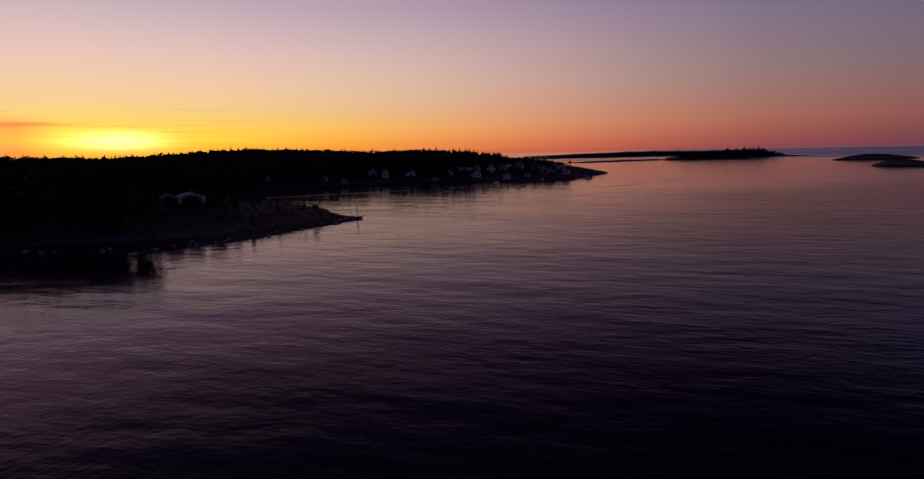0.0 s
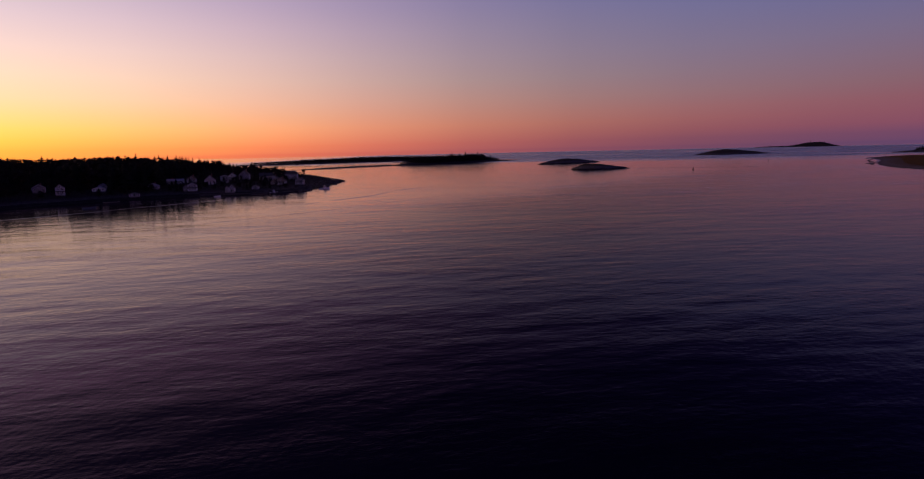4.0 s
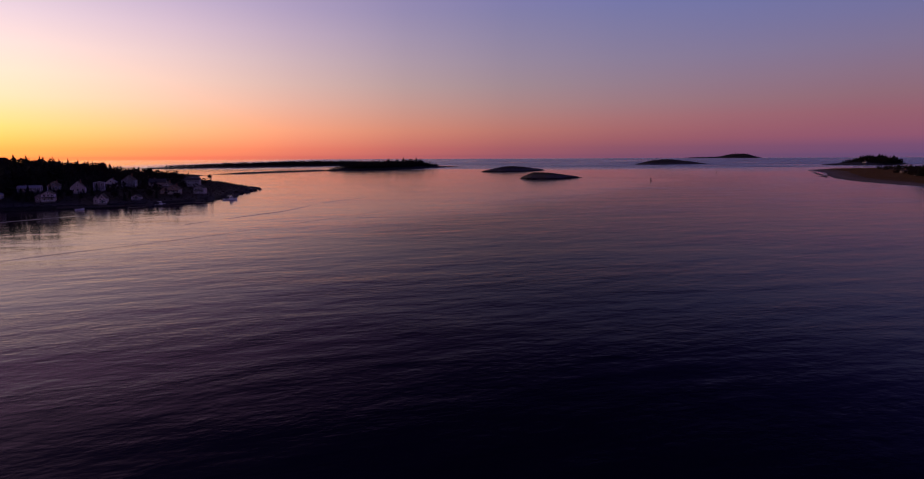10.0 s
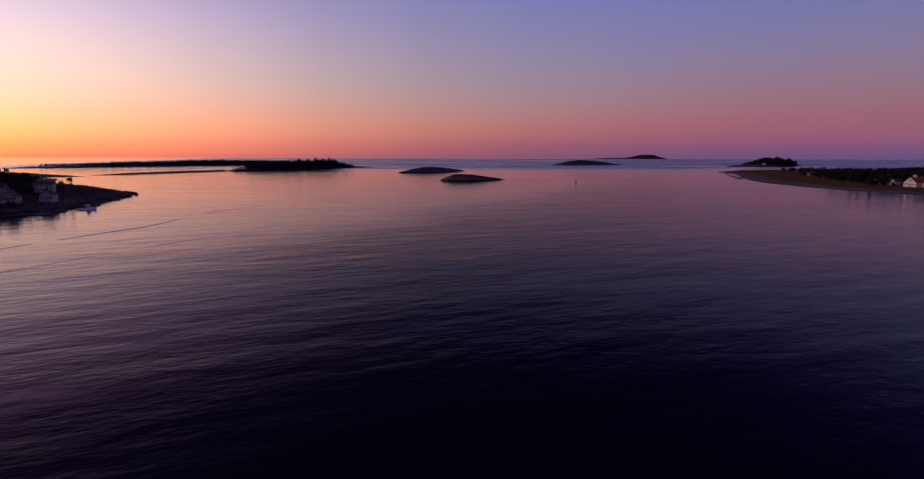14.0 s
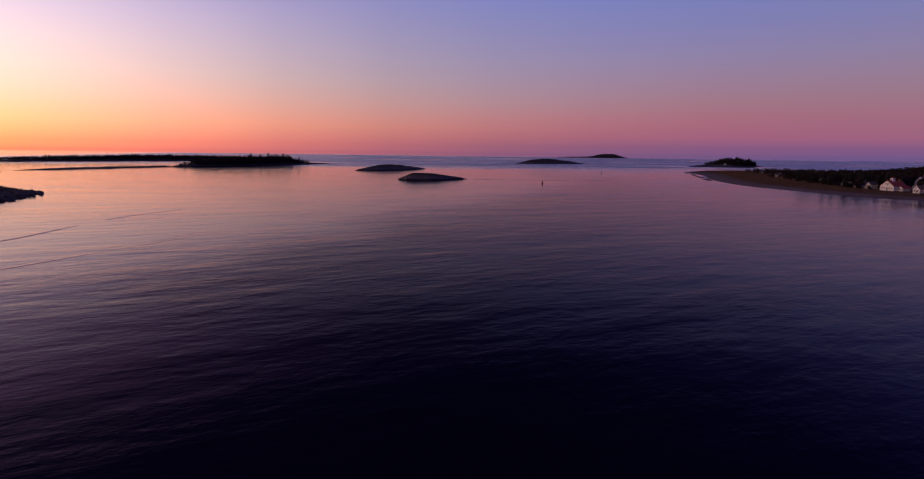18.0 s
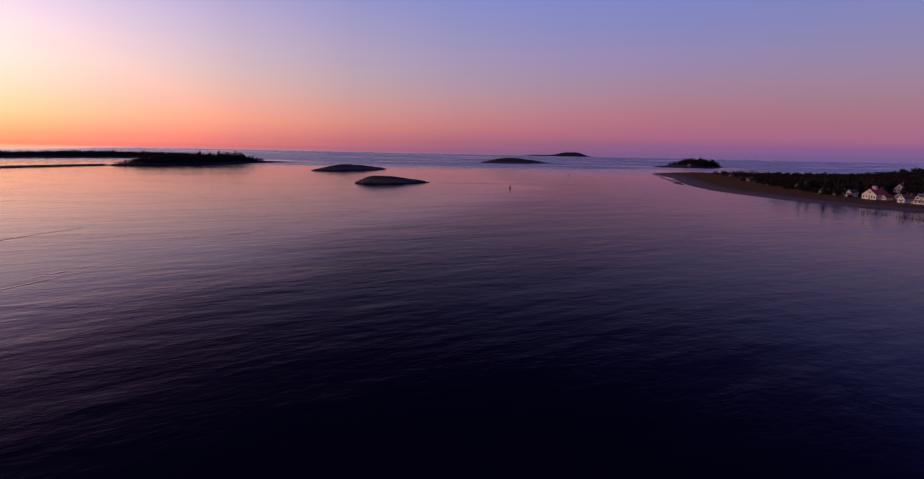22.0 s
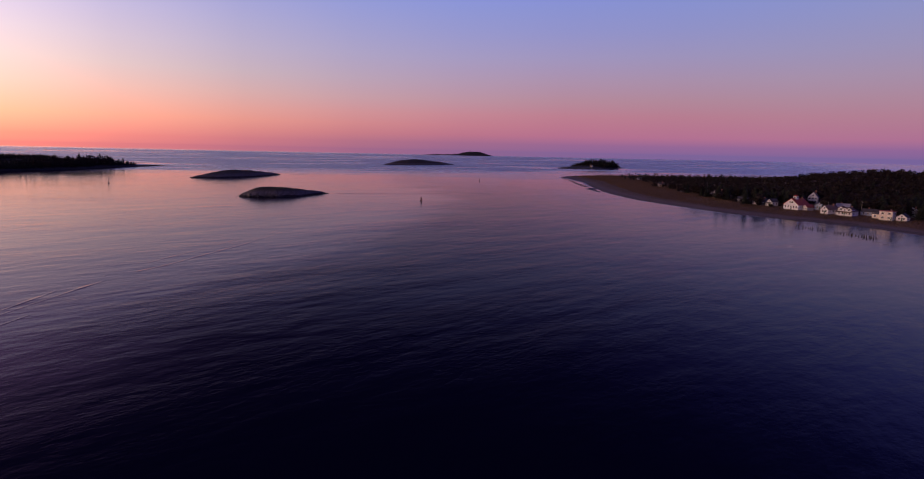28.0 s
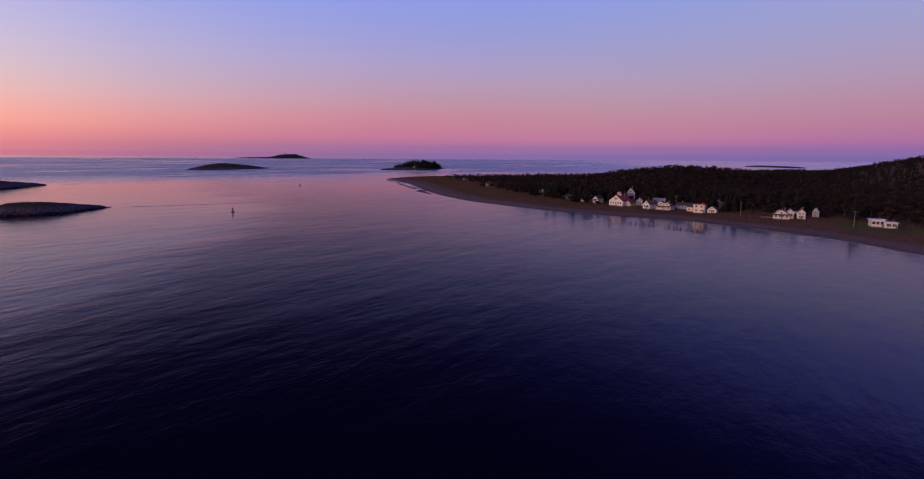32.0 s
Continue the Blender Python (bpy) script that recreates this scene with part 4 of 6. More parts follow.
he = gable_house(-145, 473, 14, 6.6, 7, 5.0, 2.0, SHADED_WHITE, DARK_ROOF, "white two-storey house with stacked porches", H, 2, 1.8, False, 2, 3)
wing(he, -4.8, 0.6, 4.4, 6, 3.4, 1.6, GREY, DARK_ROOF)
gable_house(-142, 505, 16, 8.6, 9, 4.4, 4.0, SHADED_WHITE, DARK_ROOF, "large white gabled house on the slope", H, 1, 0, True, 3, 3)
gable_house(-133, 512, 16, 6.6, 7, 6.0, 0.8, GREY, PALE_ROOF, "dark shingled house with pale shed roof", H, 2, 0, False, 2, 2)
gable_house(-133, 534, 8, 6.6, 8, 3.6, 2.6, CREAM, PALE_ROOF, "pale house with a broad upper gable", H, 1, 0, True, 2, 2)
hi = gable_house(-117, 468, 8, 4.4, 7, 3.4, 2.6, SHADED_WHITE, DARK_ROOF, "white double-gabled cottage close to the shore", H, 2, 0, False, 2, 2)
wing(hi, -3.6, 0.4, 2.8, 6, 3.0, 1.8, SHADED_WHITE, DARK_ROOF, 1)
gable_house(-103, 478, 0, 5.0, 5, 2.0, 1.4, SHADED_WHITE, DARK_ROOF, "small white cottage above the seawall", H, 1, 0, False, 2, 2)
gable_house(-126, 546, 6, 9.0, 9, 5.2, 3.6, GREY, DARK_ROOF, "big grey shingled house on the crest", H, 2, 0, True, 3, 4)
gable_house(-110, 552, 96, 7.0, 12, 4.6, 2.6, TAN, DARK_ROOF, "long brown house with chimneys on the crest", H, 1, 0, True, 4, 3)
gable_house(-100, 535, 4, 7.4, 8, 3.2, 2.8, SHADED_WHITE, DARK_ROOF, "white cottage with a wide front gable", H, 1, 1.6, True, 2, 3)
hn = gable_house(-90, 508, 0, 8.0, 8, 3.6, 2.8, TAN, BROWN_ROOF, "large weathered shingle house with porch", H, 1, 2.0, True, 3, 4)
wing(hn, -6.4, 0.5, 5, 6, 2.8, 2.0, TAN, BROWN_ROOF)
gable_house(-92, 572, 92, 7.0, 12, 5.6, 1.6, SHADED_WHITE, DARK_ROOF, "long white two-storey house with rows of windows", H, 2, 0, True, 6, 2)
gable_house(-78, 524, -6, 7.0, 7, 4.6, 1.8, SHADED_WHITE, DARK_ROOF, "white two-storey house close to the point", H, 2, 1.5, False, 2, 3)
flat_house(-97, 597, 4, 11, 9, 6.5, GREY, "dark square house standing against the water", H, 4, 0.4, 2)
gable_house(-245, 394, 30, 6.0, 6, 2.6, 2.2, SHADED_WHITE, DARK_ROOF, "white gabled cottage above the cove", H, 1, 0, False, 2, 2)
gable_house(-232, 402, 30, 5.4, 6, 2.4, 1.4, GREY, DARK_ROOF, "grey cottage beside the cove", H, 1, 0, False, 2, 2)
gable_house(-214, 438, 28, 5.6, 7, 5.4, 2.4, SHADED_WHITE, DARK_ROOF, "tall white house with upper and lower porches", H, 2, 2.0, False, 2, 2)
gable_house(-228, 441, 28, 8.0, 7, 3.4, 2.4, GREY, PALE_ROOF, "grey shingled house behind bare trees", H, 1, 0, True, 2, 3)
gable_house(-203, 470, 20, 6.0, 6, 2.6, 1.8, GREY, PALE_ROOF, "grey cottage high among the trees", H, 1, 0, False, 2, 2)
gable_house(-200, 458, 16, 8.6, 6, 2.2, 1.2, CREAM, PALE_ROOF, "long pale single-storey cottage", H, 1, 0, False, 2, 4)
gable_house(-274, 363, 40, 6.6, 6, 2.6, 1.6, CREAM, DARK_ROOF, "pale cottage at the head of the cove", H, 1, 0, False, 2, 2)
hw = gable_house(-168, 175, 62, 9.0, 6, 2.6, 1.4, SHADED_WHITE, PALE_ROOF, "white house half hidden on the dark wooded point", H, 1, 0, True, 2, 4)
wing(hw, -7.2, 0.5, 4, 6, 2.6, 1.4, GREY, DARK_ROOF)
W = WOOD
gable_house(1296, 1278, 10, 6.0, 6, 3.0, 2.6, GREY, DARK_ROOF, "grey house among spruces on the island", W, 1, 0, True, 2, 2)

# the village houses are small summer cottages
for ob in list(scene.collection.all_objects):
    if ob.parent is None and ob.name.startswith("house") and ob.location.x < -40 and 300 < ob.location.y < 640:
        ob.scale = (0.86, 0.86, 0.86)

# ---- light towers on the islands ----
def light_tower(x, y, land, h, r, label):
    root = tagged(base("light_tower", x, y, land.at(x, y)), label, "lighthouse")
    bm = bmesh.new()
    bmesh.ops.create_cone(bm, cap_ends=True, segments=16, radius1=r, radius2=r * 0.72, depth=h + 1, matrix=Matrix.Translation((0, 0, (h - 1) / 2)))
    part("shaft", bm, GREY, root)
    bm = bmesh.new()
    bmesh.ops.create_cone(bm, cap_ends=True, segments=16, radius1=r * 1.15, radius2=r * 1.15, depth=0.2, matrix=Matrix.Translation((0, 0, h + 0.1)))
    for k in range(10):
        a = k * math.tau / 10
        rod(bm, (r * 1.1 * math.cos(a), r * 1.1 * math.sin(a), h), (r * 1.1 * math.cos(a), r * 1.1 * math.sin(a), h + 1), 0.04, 0.04, 4)
    part("gallery", bm, STEEL, root)
    bm = bmesh.new()
    bmesh.ops.create_cone(bm, cap_ends=True, segments=10, radius1=r * 0.55, radius2=r * 0.55, depth=1.8, matrix=Matrix.Translation((0, 0, h + 1.1)))
    lantern = part("lantern", bm, GLASS, root)
    bm = bmesh.new()
    bmesh.ops.create_cone(bm, cap_ends=True, segments=10, radius1=r * 0.75, radius2=0.1, depth=1.0, matrix=Matrix.Translation((0, 0, h + 2.4)))
    part("lantern_roof", bm, STEEL, lantern)


light_tower(912, 1580, POND, 4.5, 0.7, "short grey light tower on the bare island")
light_tower(3010, 3900, SEGUIN, 9.0, 3.0, "distant light tower on the high island")

# ---- shore works, poles, pilings ----
def utility_pole(x, y, h, land, arm=True):
    root = tagged(base("utility_pole", x, y, land.at(x, y) - 0.4, 75), "tall grey wooden pole standing by the beach", "pole", "poles along the beach")
    bm = bmesh.new()
    rod(bm, (0, 0, 0), (0, 0, h), 0.2, 0.13, 8)
    part("shaft", bm, POLE, root)
    if arm:
        bm = bmesh.new()
        box(bm, 0, -0.12, h - 0.6, 2.2, 0.12, 0.14)
        part("crossarm", bm, POLE, root)
        for u in (-0.95, -0.4, 0.4, 0.95):
            bm = bmesh.new()
            rod(bm, (u, -0.12, h - 0.55), (u, -0.12, h - 0.32), 0.05, 0.04, 6)
            part("insulator", bm, STEEL, root)


for x, y, h, arm in ((501, 374, 10.0, False), (478, 314, 9.2, True), (534, 422, 9.0, True), (527, 440, 8.0, True), (548, 405, 9.0, True), (560, 380, 9.0, True)):
    utility_pole(x, y, h, RIVER_LAND, arm)

rng = random.Random(5)
PILE_MESHES = []
for k in range(5):
    bm = bmesh.new()
    hgt = 1.0
    rings = []
    for i, (zz, rr) in enumerate(((-0.8, 1.0), (0.0, 1.05), (0.45, 0.95), (0.8, 0.9), (0.97, 0.75), (1.0, 0.4))):
        rings.append([bm.verts.new((rr * math.cos(a * math.tau / 8) * rng.uniform(0.88, 1.1) + 0.12 * zz * (k - 2), rr * math.sin(a * math.tau / 8) * rng.uniform(0.88, 1.1), zz)) for a in range(8)])
    for lo, hi in zip(rings, rings[1:]):
        for a in range(8):
            bm.faces.new((lo[a], lo[(a + 1) % 8], hi[(a + 1) % 8], hi[a]))
    bm.faces.new(rings[-1])
    me = bpy.data.meshes.new("piling")
    bm.to_mesh(me)
    bm.free()
    me.materials.append(PILE)
    PILE_MESHES.append(me)


def piling(x, y, h, r):
    ob = new("piling", PILE_MESHES[rng.randrange(5)])
    ob.matrix_basis = Matrix.Translation((x, y, 0.0)) @ Matrix.Rotation(rng.uniform(0, 6), 4, "Z") @ Matrix.Rotation(rng.uniform(-0.07, 0.07), 4, "X") @ Matrix.Diagonal((r, r, h, 1))
    tagged(ob, "weathered dark wooden piling standing in shallow water", "piling", "old pier pilings")


for i in range(11):
    u = i / 10
    piling(441 - 5 * u + rng.uniform(-0.8, 0.8), 425 - 17 * u + rng.uniform(-0.5, 0.5), rng.choice((0.5, 0.9, 1.3, 1.5)), 0.26)
for i in range(20):
    u = (i / 19) ** 0.75
    piling(431 - 6 * u + rng.uniform(-1.0, 1.0), 402 - 21 * u + rng.uniform(-0.5, 0.5), rng.choice((0.5, 0.8, 1.2, 1.5)), 0.26)


def marker_post(name, x, y, z, h, label):
    root = tagged(base(name, x, y, z), label, "marker")
    bm = bmesh.new()
    rod(bm, (0, 0, -1.5), (0, 0, h), 0.16, 0.1, 8)
    part("post", bm, PILE, root)
    bm = bmesh.new()
    box(bm, 0, -0.14, h - 0.6, 0.9, 0.05, 0.7)
    part("board", bm, POLE, root)


marker_post("marker_post", -112.5, 203.5, 1.0, 4.2, "thin marker post at the tip of the point")


def spar_beacon(x, y):
    root = tagged(base("spar_beacon", x, y, 0), "slim iron spar beacon rising from the water", "beacon")
    bm = bmesh.new()
    rod(bm, (0, 0, -2), (0, 0, 6.2), 0.22, 0.14, 8)
    part("spar", bm, STEEL, root)
    bm = bmesh.new()
    for k in range(3):
        bmesh.ops.create_cone(bm, cap_ends=True, segments=10, radius1=0.5, radius2=0.5, depth=0.08, matrix=Matrix.Translation((0, 0, 5.2 + 0.4 * k)))
    part("cage", bm, BUOY_RED, root)
    bm = bmesh.new()
    bmesh.ops.create_cone(bm, cap_ends=True, segments=12, radius1=1.3, radius2=0.7, depth=1.6, matrix=Matrix.Translation((0, 0, 0)))
    part("footing", bm, STONE, root)


spar_beacon(160, 966)


def bell_buoy(x, y, s, label):
    root = tagged(base("bell_buoy", x, y, 0, 20), label, "buoy", "channel buoys")
    bm = bmesh.new()
    bmesh.ops.create_cone(bm, cap_ends=True, segments=18, radius1=1.1 * s, radius2=1.2 * s, depth=1.1 * s, matrix=Matrix.Translation((0, 0, 0.1 * s)))
    bmesh.ops.bevel(bm, geom=[e for e in bm.edges if abs(e.verts[0].co.z - e.verts[1].co.z) < 0.01], offset=0.12 * s, segments=2, affect="EDGES")
    part("float", bm, BUOY_RED, root)
    for k in range(4):
        a = k * math.pi / 2 + 0.4
        bm = bmesh.new()
        rod(bm, (0.85 * s * math.cos(a), 0.85 * s * math.sin(a), 0.6 * s), (0.3 * s * math.cos(a), 0.3 * s * math.sin(a), 3.3 * s), 0.07 * s, 0.06 * s)
        part("tower_leg", bm, BUOY_RED, root)
    bm = bmesh.new()
    for k in range(4):
        a, b = k * math.pi / 2 + 0.4, (k + 1) * math.pi / 2 + 0.4
        for zz, q in ((1.5, 0.66), (2.5, 0.46)):
            rod(bm, (q * s * math.cos(a), q * s * math.sin(a), zz * s), (q * s * math.cos(b), q * s * math.sin(b), zz * s), 0.05 * s, 0.05 * s, 5)
    part("brace", bm, STEEL, root)
    bm = bmesh.new()
    for k in range(2):
        box(bm, 0, 0, 2.4 * s, 1.25 * s if k else 0.06, 0.06 if k else 1.25 * s, 1.7 * s)
    part("reflector", bm, BUOY_RED, root)
    bm = bmesh.new()
    bmesh.ops.create_cone(bm, cap_ends=True, segments=12, radius1=0.3 * s, radius2=0.16 * s, depth=0.55 * s, matrix=Matrix.Translation((0, 0, 1.6 * s)))
    part("bell", bm, STEEL, root)
    bm = bmesh.new()
    bmesh.ops.create_cone(bm, cap_ends=True, segments=10, radius1=0.2 * s, radius2=0.12 * s, depth=0.6 * s, matrix=Matrix.Translation((0, 0, 3.6 * s)))
    part("lantern", bm, BUOY_RED, root)


bell_buoy(336, 663, 0.85, "dark red bell buoy leaning in the channel")
bell_buoy(584, 887, 0.75, "smaller dark red buoy farther down the channel")


# ---- boats and landing places ----
def boat(x, y, turn, length, hull_mat, label, cabin=True):
    root = tagged(base("boat", x, y, 0, turn), label, "boat")
    w = length * 0.3
    bm = bmesh.new()
    secs = []
    for u, half, keel, sheer in ((-0.5, 0.80, -0.25, 0.75), (-0.2, 1.0, -0.4, 0.78), (0.15, 0.95, -0.4, 0.92), (0.36, 0.62, -0.3, 1.15), (0.5, 0.06, 0.3, 1.4)):
        h = w / 2 * half
        secs.append([bm.verts.new((u * length, yy, zz)) for yy, zz in ((-h, sheer), (-h * 0.92, 0.1), (0, keel), (h * 0.92, 0.1), (h, sheer), (h * 0.86, sheer), (h * 0.8, 0.35), (-h * 0.8, 0.35), (-h * 0.86, sheer))])
    for a, b in zip(secs, secs[1:]):
        for i in range(9):
            bm.faces.new((a[i], a[(i + 1) % 9], b[(i + 1) % 9], b[i]))
    bm.faces.new(secs[0])
    bm.faces.new(secs[-1][::-1])
    bmesh.ops.recalc_face_normals(bm, faces=bm.faces[:])
    part("hull", bm, hull_mat, root)
    if cabin:
        bm = bmesh.new()
        prism(bm, [(-0.02 * length, 0.5), (0.30 * length, 0.9), (0.20 * length, 1.35), (0.16 * length, 2.3), (-0.02 * length, 2.4)], -w * 0.34, w * 0.34)
        c = part("cabin", bm, HULL, root)
        bm = bmesh.new()
        for s in (-1, 1):
            box(bm, 0.07 * length, s * w * 0.345, 1.85, 0.11 * length, 0.03, 0.5)
        box(bm, 0.188 * length, 0, 1.85, 0.03, w * 0.55, 0.5)
        part("cabin_window", bm, GLASS, c)
        bm = bmesh.new()
        box(bm, 0.02 * length, 0, 2.46, 0.34 * length, w * 0.76, 0.1)
        part("cabin_roof", bm, HULL, root)
        bm = bmesh.new()
        rod(bm, (-0.05 * length, 0, 2.4), (-0.08 * length, 0, 4.4), 0.05, 0.03, 6)
        rod(bm, (-0.06 * length, -0.5, 3.6), (-0.06 * length, 0.5, 3.6), 0.025, 0.025, 5)
        part("mast", bm, STEEL, root)
    bm = bmesh.new()
    box(bm, -0.54 * length, 0, 0.55, 0.35, 0.35, 0.9)
    part("outboard_motor", bm, STEEL, root)


boat(-57, 503, 12, 8.5, HULL, "white lobster boat moored off the rocky point")
boat(-89, 468, 8, 6.0, HULL, "small white cabin boat moored near the seawall")
boat(-172, 384, 20, 6.5, BOAT_BLUE, "dark open boat moored in the cove", False)
boat(-122, 449, 5, 4.2, HULL, "white skiff drawn up by the village shore", False)


def floating_dock(x, y, turn, l, w):
    root = tagged(base("floating_dock", x, y, 0, turn), "grey wooden floating dock with pilings", "dock")
    bm = bmesh.new()
    for i in range(int(l / 0.32)):
        box(bm, -l / 2 + 0.32 * i + 0.15, 0, 0.48, 0.29, w, 0.06)
    part("deck", bm, DECKING, root)
    bm = bmesh.new()
    for s in (-1, 1):
        box(bm, 0, s * w * 0.4, 0.2, l, 0.4, 0.5)
    part("float", bm, PILE, root)
    for sx in (-1, 1):
        bm = bmesh.new()
        rod(bm, (sx * l * 0.45, w * 0.55, -2), (sx * l * 0.45, w * 0.55, 2.2), 0.16, 0.13, 8)
        part("guide_post", bm, PILE, root)


floating_dock(-178, 424, 28, 9, 2.4)
floating_dock(-97, 456, 4, 8, 2.2)
floating_dock(-70, 481, 30, 7, 2.0)


def block_wall(name, pts, height, label, depth=0.9):
    """A wall of rough granite blocks along a line, each block a part."""
    x0, y0 = pts[0]
    root = tagged(base(name, x0, y0, 0), label, "seawall", kind="structure")
    g = random.Random(int(x0 * 7 + y0))
    meshes = []
    for k in range(4):
        bm = bmesh.new()
        for v in box(bm, 0, 0, 0, 1, 1, 1):
            v.co += Vector((g.uniform(-0.06, 0.06), g.uniform(-0.1, 0.1), g.uniform(-0.08, 0.08)))
        bmesh.ops.bevel(bm, geom=bm.edges[:], offset=0.05, segments=1, affect="EDGES")
        me = bpy.data.meshes.new("block")
        bm.to_mesh(me)
        bm.free()
        me.materials.append(DARK_STONE)
        meshes.append(me)
    for (ax, ay), (bx, by) in zip(pts, pts[1:]):
        length = math.hypot(bx - ax, by - ay)
        ang = math.atan2(by - ay, bx - ax)
        for c in range(int(height / 0.6)):
            u = 0.0
            while u < length:
                bl = g.uniform(1.0, 1.8)
                m = Matrix.Translation((ax - x0 + math.cos(ang) * (u + bl / 2), ay - y0 + math.sin(ang) * (u + bl / 2), -0.2 + 0.6 * c + 0.1)) @ Matrix.Rotation(ang, 4, "Z") @ Matrix.Diagonal((bl, depth, 0.62, 1))
                shared("block", meshes[g.randrange(4)], root, m)
                u += bl + 0.03


block_wall("seawall", [(-136, 458.5), (-116, 461), (-92, 466.5)], 1.9, "rough granite block seawall below the village")
block_wall("stone_pier", [(-114, 196), (-111, 202.5)], 1.3, "low dark granite pier at the tip of the point", 2.4)
block_wall("seawall", [(-90, 466), (-72, 486)], 1.3, "low granite wall along the rocky shore")


# ---- lines on the water ----
def smooth_line(pts, step):
    """Points along a curve through the given ones."""
    out = []
    q = [pts[0], *pts, pts[-1]]
    for a, b, c, d in zip(q, q[1:], q[2:], q[3:]):
        n = max(2, int(math.hypot(c[0] - b[0], c[1] - b[1]) / step))
        for i in range(n):
            t = i / n
            out.append(tuple(0.5 * (2 * b[k] + (c[k] - a[k]) * t + (2 * a[k] - 5 * b[k] + 4 * c[k] - d[k]) * t * t + (3 * b[k] - a[k] - 3 * c[k] + d[k]) * t ** 3) for k in (0, 1)))
    out.append(pts[-1])
    return out


def current_line(name, pts, width, height, mat, label, seed, gaps=0.45, land=None, wander=3.5):
    """A low broken ridge of water, foam or painted reflection along a line where currents meet."""
    g = random.Random(seed)
    line = smooth_line(pts, 1.6)
    if land:                                  # follow the water's edge
        px, py = np.array(line).T
        for _ in range(6):
            d = land.depth(px, py)
            gx, gy = (land.depth(px + 1, py) - land.depth(px - 1, py)) / 2, (land.depth(px, py + 1) - land.depth(px, py - 1)) / 2
            n = np.maximum(np.hypot(gx, gy), 0.4)
            px, py = px - gx / n * (d + width * 0.6), py - gy / n * (d + width * 0.6)
        line = list(zip(px.tolist(), py.tolist()))
    bm = bmesh.new()
    last = None
    for i, (x, y) in enumerate(line):
        a, b = line[max(0, i - 1)], line[min(len(line) - 1, i + 1)]
        dx, dy = b[0] - a[0], b[1] - a[1]
        n = math.hypot(dx, dy) or 1
        nx, ny = -dy / n, dx / n
        fade = min(1, i / 12, (len(line) - 1 - i) / 12)
        k = max(0.0, 0.5 + 1.4 * float(value_noise(i / 9.0, seed, 3)) + 0.25) * fade
        hw, hh = width * (0.4 + 0.6 * k), height * k + 0.006
        wob = float(value_noise(i / 6.0, seed + 9.5, 5)) * width * 0.9 + float(value_noise(i / 21.0, seed + 4.5, 6)) * (0.0 if land else wander) * fade
        ring = [bm.verts.new((x + nx * (o * hw + wob), y + ny * (o * hw + wob), z)) for o, z in ((-1, 0.004), (-0.35, hh * 0.7), (0, hh), (0.35, hh * 0.7), (1, 0.004))]
        if last and k > gaps:
            for u in range(4):
                bm.faces.new((ring[u], ring[u + 1], last[u + 1], last[u]))
        last = ring
    ob = part(name, bm, mat)
    for f in ob.data.polygons:
        f.use_smooth = True
    return tagged(ob, label, "water line", kind="stuff")


# pale colour that paints the sky's reflection as a streak in the cove
PALE_STREAK = grained("pale_streak", (0.16, 0.15, 0.15), (0.42, 0.40, 0.39), 1.2, 0.6, 0.3)
FOAM = grained("thin_foam", (0.30, 0.30, 0.31), (0.62, 0.62, 0.63), 2.0, 0.7, 0.3)
MAIN = [(-91, 282), (-45, 322), (4, 375), (40, 413), (101, 482), (160, 538), (222, 598), (282, 640), (334, 661)]
current_line("current_line", MAIN[:5], 0.8, 0.06, WATER, "dark rippled line where river currents meet", 3, 0.3)
current_line("current_line", MAIN[4:], 0.7, 0.045, WATER, "broken rippled line leading to the channel buoy", 4, 0.82, wander=15.0)
for i, (off, h) in enumerate(((-4, 0.035), (6, 0.03))):
    current_line("current_line", [(x + off * 0.67, y - off * 0.75) for x, y in MAIN[2:]], 0.55, h, WATER, "short broken ripples beside the current line", 20 + i, 0.85)
current_line("current_line", [(-60, 356), (-43, 381), (-18, 418), (3, 465), (45, 526)], 1.1, 0.17, WATER, "faint rippled line off the headland", 5)
current_line("current_line", [(304, 759), (330, 745), (380, 722), (450, 700)], 1.2, 0.14, WATER, "wake trailing from the granite islet", 6)
current_line("current_line", [(396, 1112), (450, 1100), (540, 1090)], 1.8, 0.16, WATER, "wake trailing from the farther islet", 7)
current_line("reflection_streak", [(-238, 282), (-212, 304), (-188, 330), (-166, 353), (-146, 380), (-126, 402), (-106, 420)], 1.0, 0.03, PALE_STREAK, "thin pale streak standing for sky reflected on the slack water", 8, 0.12)
current_line("surf_line", [(800, 948), (784, 1000), (796, 1062), (850, 1122)], 2.6, 0.10, WATER, "low wave breaking over the shoal off the spit", 13)
current_line("surf_line", [(802, 949), (754, 882), (702, 816), (655, 768), (625, 738)], 2.2, 0.10, FOAM, "thin white surf along the sand spit", 9, 0.3, RIVER_LAND)
current_line("surf_line", [(634, 744), (593, 700), (551, 639), (505, 554), (482, 490), (478, 450)], 0.7, 0.03, FOAM, "thin swash line along the beach", 10, 0.4, RIVER_LAND)
current_line("surf_line", [(477, 405), (463, 369), (440, 325), (415, 300), (392, 273)], 0.7, 0.03, FOAM, "thin swash line below the houses", 12, 0.3, RIVER_LAND)


